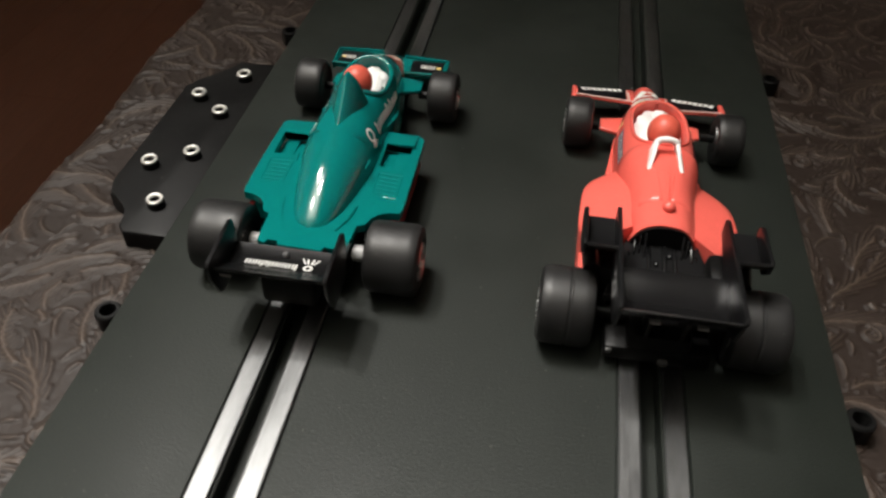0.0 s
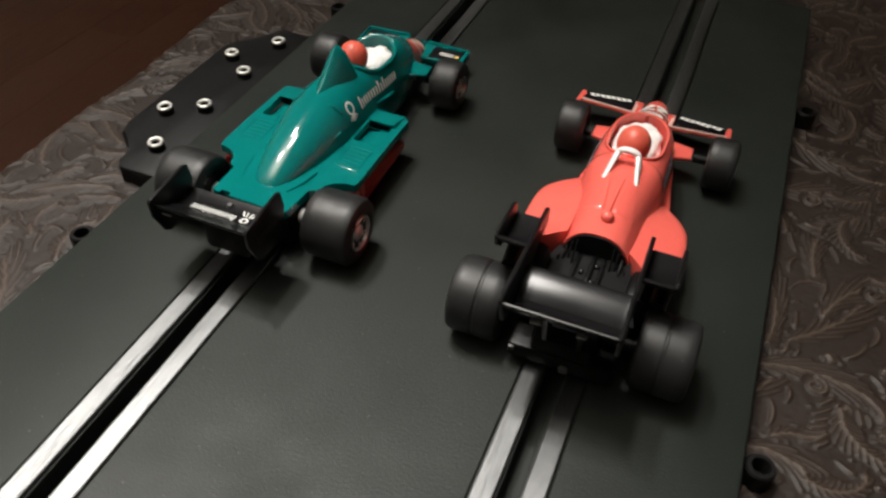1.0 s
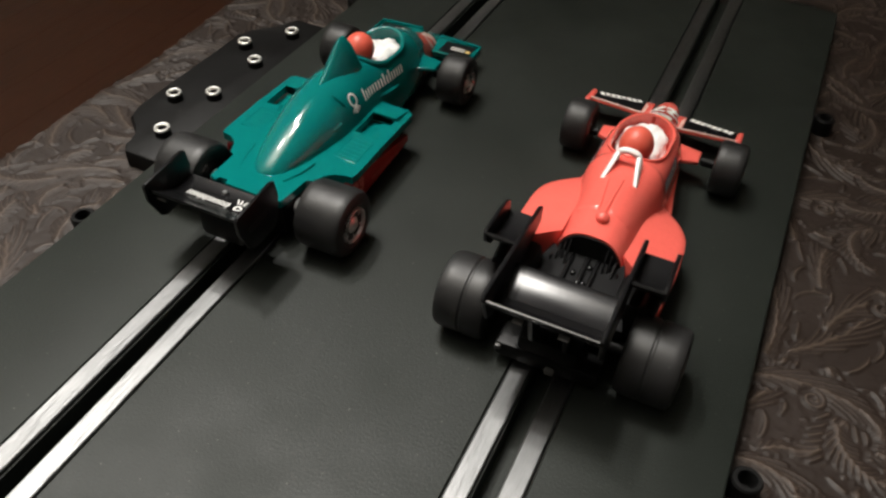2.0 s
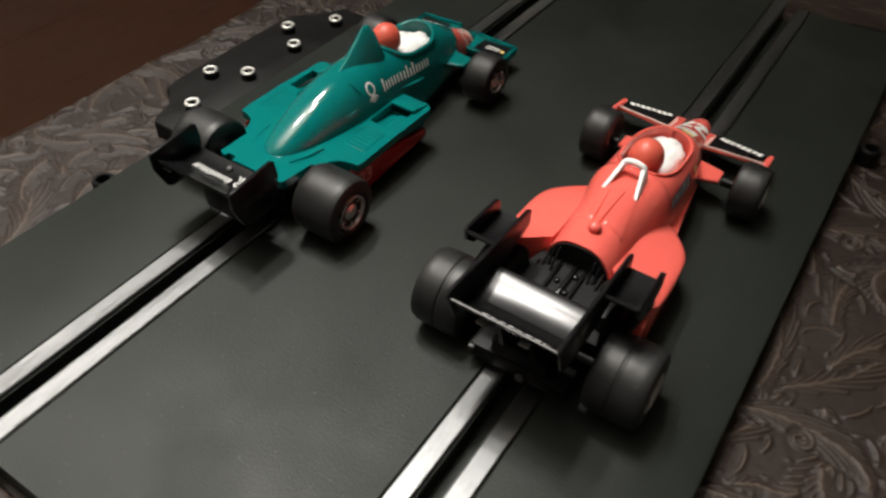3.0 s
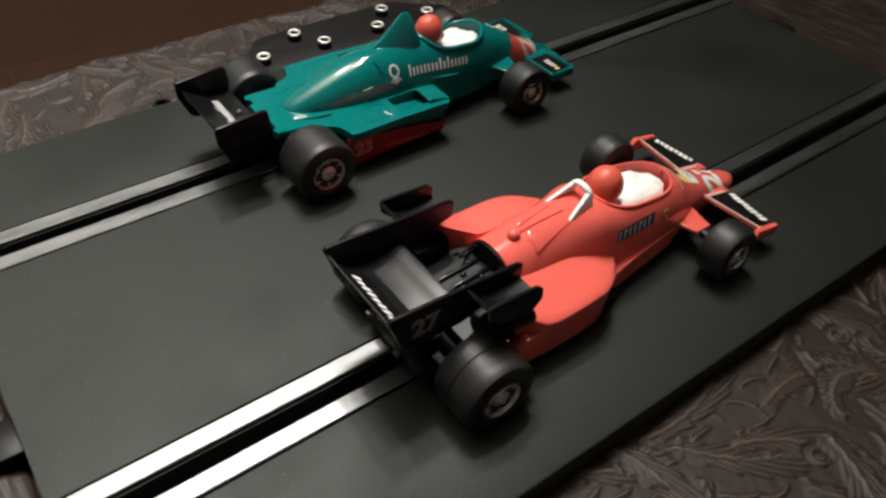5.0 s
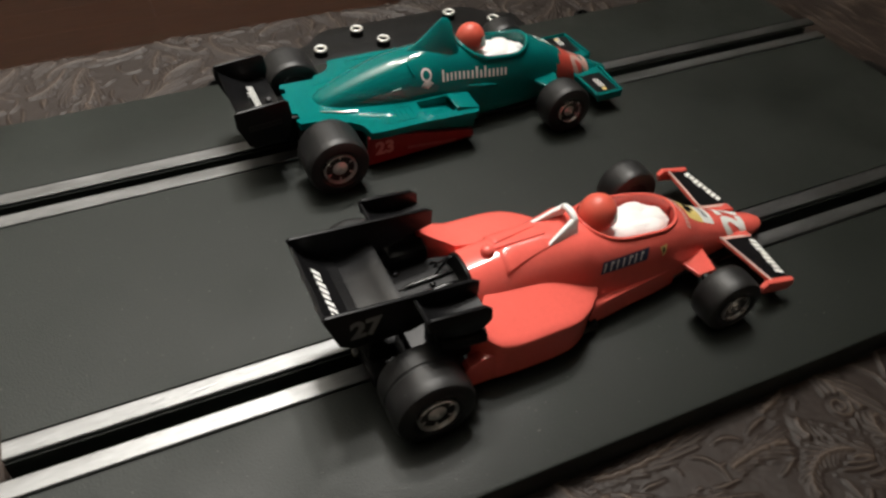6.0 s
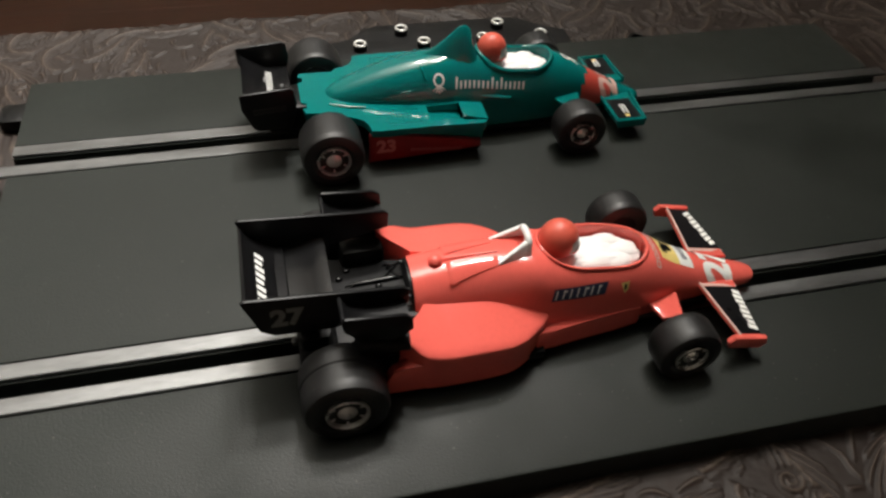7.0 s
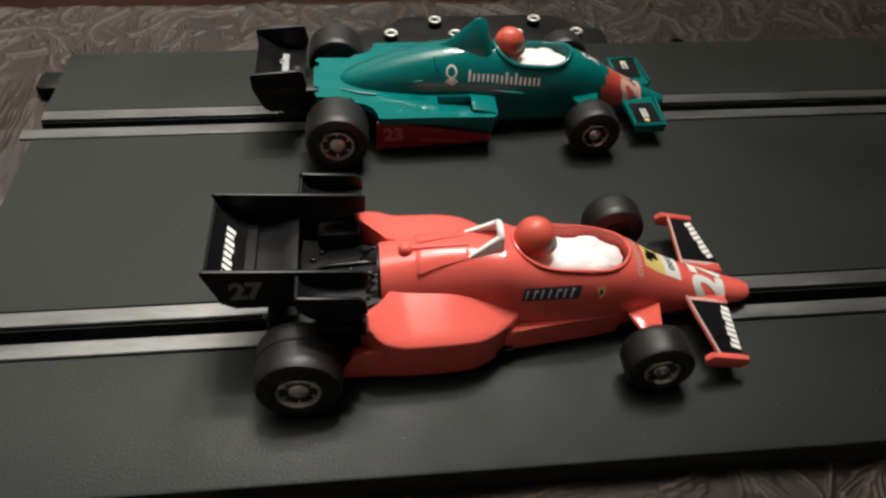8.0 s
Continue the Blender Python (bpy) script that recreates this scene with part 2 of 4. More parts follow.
def hull(bm, stations, count, cockpit=None, arc=14, index=lambda v, u, z: 0):
    """A car body lofted through stations (v, half width, top, bottom, squareness). cockpit: (middle, half length, half width,
    floor) of the opening. Returns the points of the opening's rim."""
    cols = list(zip(*stations))
    v0, v1 = cols[0][0], cols[0][-1]
    rim, rings = [], []
    vs = [v0 + (v1 - v0) * i / count for i in range(count + 1)]
    if cockpit:
        mid, half, wide, floor = cockpit
        vs = sorted(vs + [mid + half * s * (1 - 0.5 ** k) for s in (-1, 1) for k in (3, 4, 5, 6, 8)] + [mid - half, mid + half])
    for v in vs:
        w, zt, zb, n = [smooth_curve(cols[0], c, v) for c in cols[1:]]
        wc = 0.0
        if cockpit and abs(v - mid) < half:
            wc = min(wide * (1 - abs((v - mid) / half) ** 3.2) ** 0.5, w * 0.9)
        top = math.acos(min(1.0, (wc / w) ** (n / 2))) if wc else math.pi / 2
        half_ring = [(0, zb), (0.55 * w, zb), (0.9 * w, zb)]
        for k in range(arc + 1):
            a = top * k / arc
            half_ring.append((w * max(0, math.cos(a)) ** (2 / n), zb + (zt - zb) * (0.06 + 0.94 * math.sin(a) ** (2 / n))))
        zr = half_ring[-1][1]
        if wc:
            half_ring[-1] = (wc, zr)
            rim.append((wc, v, zr))
            half_ring += [(wc * 0.97, zr - 0.0006), (wc * 0.93, min(zr - 0.001, floor)), (0, min(zr - 0.001, floor))]
        else:
            half_ring[-1] = (0, zr)
            half_ring += [(0, zr)] * 3
        ring = half_ring + [(-u, z) for u, z in half_ring[-2:0:-1]]
        rings.append([bm.verts.new((u, v, z)) for u, z in ring])
    k = len(rings[0])
    for a, b in zip(rings, rings[1:]):
        for i in range(k):
            f = bm.faces.new((a[i], a[(i + 1) % k], b[(i + 1) % k], b[i]))
            c = f.calc_center_median()
            f.material_index = index(c.y, c.x, c.z)
    bm.faces.new(rings[0][::-1])
    bm.faces.new(rings[-1])
    bmesh.ops.remove_doubles(bm, verts=bm.verts, dist=2e-6)
    bmesh.ops.dissolve_degenerate(bm, edges=bm.edges, dist=1e-6)
    return rim


def skin(ob):
    """A tree for laying prints onto a part's surface."""
    b = bmesh.new()
    b.from_mesh(ob.data)
    t = BVHTree.FromBMesh(b)
    b.free()
    return t


def laid(tree, p, way, lift):
    """The point p moved along a direction onto the surface, and lifted off it."""
    hit, normal, _, _ = tree.ray_cast(Vector(p), Vector(way))
    if hit is None:
        return None
    if normal.dot(Vector(way)) > 0:
        normal = -normal
    return hit + normal * lift


def patch(bm, tree, quad, side, lift=0.00012, cuts=(8, 4), index=0):
    """A printed patch with four corners, laid onto the surface from a side: top (u, v), right or left (v, z)."""
    grid = []
    for i in range(cuts[0] + 1):
        row = []
        for j in range(cuts[1] + 1):
            s, t = i / cuts[0], j / cuts[1]
            a = [(1 - s) * (1 - t) * quad[0][k] + s * (1 - t) * quad[1][k] + s * t * quad[2][k] + (1 - s) * t * quad[3][k] for k in (0, 1)]
            if side == "top":
                q = laid(tree, (a[0], a[1], 0.06), (0, 0, -1), lift)
            else:
                sgn = 1 if side == "right" else -1
                q = laid(tree, (0.06 * sgn, a[0], a[1]), (-sgn, 0, 0), lift)
            row.append(bm.verts.new(q) if q is not None else None)
        grid.append(row)
    for i in range(cuts[0]):
        for j in range(cuts[1]):
            c = (grid[i][j], grid[i + 1][j], grid[i + 1][j + 1], grid[i][j + 1])
            if all(c):
                bm.faces.new(c).material_index = index


def rect(a0, b0, a1, b1, slant=0.0):
    return [(a0, b0), (a1, b0), (a1 + slant, b1), (a0 + slant, b1)]


def wordmark(bm, tree, side, start, end, height, count, slant=0.0, index=0, thick=0.8, line=0.24, lift=0.00012, solid=False):
    """A row of plain hollow squares, or of solid slanted bars, where a word is printed, from start to end."""
    a, b = Vector(start), Vector(end)
    d = (b - a) / count
    n = Vector((-d.y, d.x)).normalized() * height
    w = d * thick

    def bar(x0, y0, x1, y1):
        corners = [a + d * k + w * x + n * y + d * slant * y for x, y in ((x0, y0), (x1, y0), (x1, y1), (x0, y1))]
        patch(bm, tree, [tuple(c) for c in corners], side, lift=lift, cuts=(1, 2), index=index)
    for k in range(count):
        if solid:
            bar(0, 0, 1, 1.0 - 0.18 * (k % 3 == 1))
            continue
        bar(0, 0, line, 1.0)
        bar(1 - line, 0, 1, 1.0)
        bar(line, 0, 1 - line, line)
        bar(line, 1 - line, 1 - line, 1)


def barmark(bm, tree, side, start, end, height, count, index=0, lift=0.00012):
    """A row of thin upright bars, some taller, where a word is printed."""
    a, b = Vector(start), Vector(end)
    d = (b - a) / count
    n = Vector((-d.y, d.x)).normalized() * height
    for k in range(count):
        for x, tall in ((0.08, 1.45 if k in (0, 4, 5) else 1.0), (0.58, 1.0)):
            quad = [a + d * (k + x), a + d * (k + x + 0.22), a + d * (k + x + 0.22) + n * tall, a + d * (k + x) + n * tall]
            patch(bm, tree, [tuple(p) for p in quad], side, cuts=(1, 3), index=index, lift=lift)


def digits(text, size):
    """A mesh of figures in the built-in font, flat, its corner at the origin; returned as a list of triangles."""
    cu = bpy.data.curves.new("figures", "FONT")
    cu.body, cu.size, cu.resolution_u, cu.offset = text, size, 4, size * 0.05
    ob = new("figures", cu)
    me = ob.to_mesh()
    b = bmesh.new()
    b.from_mesh(me)
    bmesh.ops.triangulate(b, faces=b.faces)
    bmesh.ops.subdivide_edges(b, edges=b.edges, cuts=3)
    bmesh.ops.triangulate(b, faces=b.faces)
    tris = [[(v.co.x, v.co.y) for v in f.verts] for f in b.faces]
    b.free()
    ob.to_mesh_clear()
    bpy.data.objects.remove(ob)
    return tris


def figures(bm, tree, text, size, origin, across, up, side, lift=0.00014, index=0):
    """Figures laid onto a surface: across and up give the writing's directions in the side's plane."""
    for tri in digits(text, size):
        vs = []
        for x, y in tri:
            a = (origin[0] + across[0] * x + up[0] * y, origin[1] + across[1] * x + up[1] * y)
            if side == "top":
                q = laid(tree, (a[0], a[1], 0.06), (0, 0, -1), lift)
            else:
                sgn = 1 if side == "right" else -1
                q = laid(tree, (0.06 * sgn, a[0], a[1]), (-sgn, 0, 0), lift)
            vs.append(q)
        if all(q is not None for q in vs):
            bm.faces.new([bm.verts.new(q) for q in vs]).material_index = index


def wheel(parent, u, v, r, width, rim_r, side):
    """A wheel with its tyre and hub; side is +1 where the outer face looks to +u."""
    o = u
    i = u - side * width
    bm = bmesh.new()
    s = side
    lathe(bm, [(0.0005, i - o), (rim_r, i - o), (rim_r, -0.0014 * s), (rim_r * 0.985, 0.0001 * s), (rim_r * 0.93, 0.0003 * s), (rim_r * 0.88, 0.0001 * s), (rim_r * 0.84, -0.0006 * s),
               (rim_r * 0.81, -0.0012 * s), (rim_r * 0.72, -0.0014 * s), (rim_r * 0.56, -0.0010 * s), (rim_r * 0.36, -0.0003 * s), (rim_r * 0.24, 0.0 * s), (0.00002, 0.0001 * s)], (o, v, r), seg=40)
    for f in bm.faces:
        if abs(f.calc_center_median().x - i) < 0.0005:
            f.material_index = 1
    w = part("wheel", bm, [CHROME, MATT_BLACK], parent, "chrome-plated wheel rim")
    bm = bmesh.new()
    e = min(0.0016, r * 0.17)
    g = i - o + s * width * 0.42
    deep, wide = 0.0003, 0.0010
    groove = [(r, g), (r - deep, g + wide * 0.3 * s), (r - deep, g + wide * 0.7 * s), (r, g + wide * s)] if r > 0.0096 else []
    lathe(bm, [(rim_r * 0.995, i - o + 0.0004 * s), (r - e, i - o), (r - e * 0.35, i - o + e * 0.3 * s), (r - e * 0.05, i - o + e * s), (r, i - o + e * 1.8 * s), *groove, (r, -e * 1.8 * s),
               (r - e * 0.05, -e * s), (r - e * 0.35, -e * 0.3 * s), (r - e, 0.0), (rim_r + 0.0012, 0.0002 * s), (rim_r * 1.01, -0.0006 * s)], (o, v, r), seg=48)
    part("tyre", bm, RUBBER, w, "black slick rubber tyre")
    bm = bmesh.new()
    lathe(bm, [(rim_r * 0.15, -0.0004 * s), (rim_r * 0.14, 0.0003 * s), (rim_r * 0.10, 0.0005 * s), (0.00002, 0.0005 * s)], (o, v, r), seg=20)
    for k in range(6):
        a = k * math.pi / 3 + 0.5
        tube(bm, [(o - 0.0016 * s, v + rim_r * 0.15 * math.cos(a), r + rim_r * 0.15 * math.sin(a)), (o - 0.0006 * s, v + rim_r * 0.84 * math.cos(a), r + rim_r * 0.82 * math.sin(a))], rim_r * 0.07, seg=6)
    part("hub", bm, CHROME, w, "chrome wheel hub")
    return w


def driver(parent, place, r, body_front, body_z, half):
    """The moulded driver in one piece: round helmet over white overalls."""
    bm = bmesh.new()
    ball(bm, place, (r * 0.98, r * 1.04, r * 1.10), seg=32, rings=20, index=0)
    ball(bm, (place[0], place[1] + r * 0.55, place[2] - r * 0.42), (r * 0.72, r * 0.62, r * 0.52), seg=20, rings=12, index=0)
    for f in bm.faces:
        c = f.calc_center_median() - Vector(place)
        if c.y > r * 0.42 and -0.45 * r < c.z < 0.28 * r:
            f.material_index = 1
    length = body_front - place[1]
    ball(bm, (0, place[1] + length * 0.52, body_z - 0.0022), (half, length * 0.55, 0.0034), seg=48, rings=26, index=2, wobble=0.16)
    for s in (-1, 1):
        ball(bm, (s * half * 0.45, place[1] + length * 0.45, body_z - 0.0012), (half * 0.42, length * 0.45, 0.0026), seg=20, rings=12, index=2, wobble=0.16)
    for a, b, h in ((-0.5, 0.30, 0.6), (0.45, 0.38, 0.8), (-0.1, 0.55, 0.9), (0.5, 0.70, 0.3), (-0.52, 0.66, 0.4), (0.1, 0.82, 0.2)):
        ball(bm, (a * half, place[1] + length * b, body_z - 0.0008 + 0.0005 * h), (half * 0.42, length * 0.20, 0.0017), seg=16, rings=10, index=2, wobble=0.12)
    ball(bm, (0, place[1] + 0.001, body_z - 0.001), (half * 0.9, r * 0.9, 0.0036), seg=20, rings=12, index=2, wobble=0.1)
    return part("driver_figure", bm, [HELMET, VISOR, WHITE], parent, "moulded driver with red helmet and white overalls", smooth=60)


# ---- the room, the table and its cloth ----
FLOOR_Z, TOP_Z = -0.76, -0.012
SHEET_Z = -0.0085          # the cloth's ground
EDGE_X = -0.1455           # the table's edge beside the track


def room():
    for name, lo, hi in (("wall_north", (-2.3, 2.2, FLOOR_Z), (2.0, 2.3, 1.8)), ("wall_south", (-2.3, -1.9, FLOOR_Z), (2.0, -1.8, 1.8)),
                         ("wall_west", (-2.4, -1.9, FLOOR_Z), (-2.3, 2.3, 1.8)), ("wall_east", (2.0, -1.9, FLOOR_Z), (2.1, 2.3, 1.8))):
        bm = bmesh.new()
        box(bm, lo, hi)
        # these two stand out of view, darkened to cut reflected light
        dark = name in ("wall_north", "wall_south")
        tagged(part(name, bm, DARK_WALL if dark else WALL, smooth=0), "unseen dark room wall that cuts bounced light" if dark else "plain painted room wall", "wall", kind="structure")
    bm = bmesh.new()
    box(bm, (-2.4, -1.9, 1.8), (2.1, 2.3, 1.9))
    tagged(part("ceiling", bm, CEILING, smooth=0), "plain painted room ceiling", "ceiling", kind="structure")
    bm = bmesh.new()
    box(bm, (-2.4, -1.9, FLOOR_Z - 0.1), (2.1, 2.3, FLOOR_Z - 0.012))
    floor = tagged(part("floor", bm, TABLE_WOOD, smooth=0), "dark red-brown wooden plank floor", "floor", kind="structure")
    bm = bmesh.new()
    box(bm, (0, 0, -0.012), (0.1195, 1.052, 0), 0.0004, 1)
    first = part("plank", bm, WOOD, floor)
    first.location = (-2.3, -1.9, FLOOR_Z)
    bm = bmesh.new()
    box(bm, (0, 0, -0.012), (0.1195, 0.526, 0), 0.0004, 1)
    half = part("plank", bm, WOOD, floor)
    half.location = (-2.18, -1.9, FLOOR_Z)
    for i in range(36):
        lengths = (first.data,) * 4 if i % 2 == 0 else (half.data,) + (first.data,) * 3 + (half.data,)
        y = -1.9
        for j, data in enumerate(lengths):
            if i > 1 or j > 0:
                ob = new("plank", data)
                ob.parent = floor
                ob.location = (-2.3 + i * 0.12, y, FLOOR_Z)
            y += 1.0527 if data is first.data else 0.5267


def table():
    t = thing("table", (0, 0, FLOOR_Z), "wooden table hidden under a brown cloth", "table")
    x0, x1, y0, y1 = EDGE_X + 0.006, 0.75, -0.55, 0.95
    bm = bmesh.new()
    box(bm, (x0, y0, TOP_Z - 0.03 - FLOOR_Z), (x1, y1, TOP_Z - FLOOR_Z), 0.003)
    part("tabletop", bm, TABLE_WOOD, t)
    for x in (x0 + 0.05, x1 - 0.05):
        for y in (y0 + 0.05, y1 - 0.05):
            bm = bmesh.new()
            box(bm, (x - 0.03, y - 0.03, 0), (x + 0.03, y + 0.03, TOP_Z - 0.03 - FLOOR_Z), 0.004)
            part("leg", bm, TABLE_WOOD, t)


def scrolls(x0, y0, nx, ny, step):
    """The tooled pattern as a height map from 0 to 1: feathered leaves with curled ends, small scrolls and thin veins on a sunk ground."""
    rng = np.random.RandomState(11)

    def rough(size):
        k = max(2, int(size / step))
        coarse = rng.rand(ny // k + 3, nx // k + 3)
        gy, gx = np.arange(ny) / k, np.arange(nx) / k
        iy, ix = gy.astype(int), gx.astype(int)
        ty, tx = (gy - iy)[:, None], (gx - ix)[None, :]
        a, b = coarse[iy], coarse[iy + 1]
        return ((a[:, ix] * (1 - tx) + a[:, ix + 1] * tx) * (1 - ty) + (b[:, ix] * (1 - tx) + b[:, ix + 1] * tx) * ty).astype(np.float32)

    field = 0.14 + 0.14 * (rough(0.006) - 0.5)

    def beside(pts, reach):
        """The part of the map round a line, with each place's offset from the line (left is positive) and its share of the way."""
        pts = np.asarray(pts, float)
        lo, hi = pts.min(0) - reach, pts.max(0) + reach
        i0, i1 = max(0, int((lo[0] - x0) / step)), min(nx, int((hi[0] - x0) / step) + 1)
        j0, j1 = max(0, int((lo[1] - y0) / step)), min(ny, int((hi[1] - y0) / step) + 1)
        if i1 - i0 < 2 or j1 - j0 < 2:
            return None
        gx, gy = np.meshgrid(x0 + np.arange(i0, i1) * step, y0 + np.arange(j0, j1) * step)
        best, off, way = np.full(gx.shape, 1e9), np.zeros(gx.shape), np.zeros(gx.shape)
        n = len(pts) - 1
        for k in range(n):
            p, d = pts[k], pts[k + 1] - pts[k]
            t = np.clip(((gx - p[0]) * d[0] + (gy - p[1]) * d[1]) / max(d @ d, 1e-12), 0, 1)
            ex, ey = gx - p[0] - t * d[0], gy - p[1] - t * d[1]
            e = ex * ex + ey * ey
            m = e < best
            best[m] = e[m]
            off[m] = (np.sqrt(e) * np.sign(d[0] * ey - d[1] * ex))[m]
            way[m] = ((k + t) / n)[m]
        return field[j0:j1, i0:i1], off, way

    def curve(o, a, length, bend, curl):
        """A swept line that bends evenly and curls in at its end."""
        x, y, pts = o[0], o[1], []
        for k in range(34):
            pts.append((x, y))
            a += bend / 34 + curl * max(0.0, k / 33 - 0.6) ** 2
            x, y = x + length / 34 * math.cos(a), y + length / 34 * math.sin(a)
        return pts

    def plume(pts, half, barbs, sweep):
        """A feathered leaf: thin barbs that sweep forward from a raised stem to a ragged edge."""
        got = beside(pts, half + 0.002)
        if got is None:
            return
        win, off, way = got
        d = np.abs(off)
        u = d / (half * (0.22 + 0.78 * np.sin(np.pi * np.clip(0.10 + 0.82 * way, 0, 1)) ** 0.8))
        phase = way * barbs - sweep * u ** 0.7 + 0.35 * (off > 0)
        turn = phase - np.floor(phase)
        number = np.floor(phase) * 2 + (off > 0)
        ragged = 0.80 + 0.20 * np.sin(number * 12.9898) + 0.10 * np.cos(2 * np.pi * turn)
        body = (way > 0.003) & (way < 0.997)
        win[body & (u < ragged + 0.12)] = 0.05
        thin = np.clip(1 - np.abs(turn - 0.5) / (0.40 - 0.20 * np.clip(u, 0, 1)), 0, 1)
        inside = body & (u < ragged)
        win[inside] = (0.12 + (0.88 - 0.22 * u) * thin ** 0.8)[inside]
        stem = body & (d < 0.0003 + 0.0002 * (1 - way))
        win[stem] = 0.85

    def scroll(o, a, size, m):
        got = beside([(o[0], o[1]), (o[0] + 1e-5, o[1])], size * 1.25)
        if got is None:
            return
        win, off, way = got
        d = np.abs(off)
        win[d < size * 1.12] = 0.06
        pts = [(o[0] + r * math.cos(a + m * th), o[1] + r * math.sin(a + m * th)) for th, r in [(k / 40 * 3.3 * math.pi, size * (0.86 - 0.72 * k / 40)) for k in range(41)]]
        got = beside(pts, size * 0.3)
        if got is None:
            return
        win, off, way = got
        wide = size * (0.17 - 0.07 * way)
        ridge = np.abs(off) < wide
        win[ridge] = (0.62 + 0.34 * (off * m / wide < -0.3))[ridge]

    def vein(pts, half):
        """A thin raised line that runs out at both ends."""
        got = beside(pts, half + 0.001)
        if got is None:
            return
        win, off, way = got
        wide = half * (0.4 + 0.6 * np.sin(np.pi * way))
        line = np.clip(1 - np.abs(off) / wide, 0, 1)
        win[:] = np.maximum(win, 0.15 + 0.70 * line ** 0.7 * (line > 0))

    def seen(x, y):
        return abs(x) > 0.080 or y < 0.045 or y > 0.338

    wide, high = nx * step, ny * step
    flow = rng.uniform(0, 6.28, 4)

    def lean(x, y):
        return 2.1 * math.sin(x * 38 + flow[0]) + 1.8 * math.sin(y * 29 + flow[1]) + 0.8 * math.sin((x + y) * 61 + flow[2])

    spots = [(x0 + (i + rng.uniform(-0.4, 0.4)) * 0.008, y0 + (j + rng.uniform(-0.4, 0.4)) * 0.008) for j in range(int(high / 0.008) + 1) for i in range(int(wide / 0.008) + 1)]
    for x, y in spots:
        turn, long, bend = lean(x, y) + rng.uniform(-0.5, 0.5), rng.uniform(0.007, 0.013), rng.uniform(-1.8, 1.8)
        if seen(x, y):
            vein(curve((x, y), turn, long, bend, 0.0), 0.0007)
    pitch = 0.0185
    for j in range(int(high / pitch) + 2):
        for i in range(int(wide / pitch) + 2):
            x, y = x0 + (i + rng.uniform(-0.3, 0.3)) * pitch, y0 + (j + 0.5 * (i % 2) + rng.uniform(-0.3, 0.3)) * pitch
            a, m = lean(x, y), 1 if (i + j) % 2 else -1
            bend, curl = m * rng.uniform(0.8, 2.0), m * rng.uniform(0.7, 2.0)
            long, half, size = rng.uniform(0.030, 0.048), rng.uniform(0.0048, 0.0076), rng.uniform(0.0026, 0.0040)
            if not seen(x, y):
                continue
            line = curve((x - 0.4 * long * math.cos(a), y - 0.4 * long * math.sin(a)), a, long, bend, curl)
            plume(line, half, long / 0.0046, rng.uniform(3.4, 5.2))
            side = (x - m * 0.009 * math.sin(a), y + m * 0.009 * math.cos(a))
            if (i * 2 + j * 3) % 5 in (0, 3):
                scroll(side, a + 1.0, size, m)
            else:
                plume(curve(side, a + 0.9 * m, long * 0.6, -bend, -curl), half * 0.7, long * 0.6 / 0.0019, 2.4)
    field += 0.10 * (rough(0.0012) - 0.5)
    field[1:-1, 1:-1] = (field[1:-1, 1:-1] * 3 + field[:-2, 1:-1] + field[2:, 1:-1] + field[1:-1, :-2] + field[1:-1, 2:]) / 7
    return np.clip(field, 0, 1)


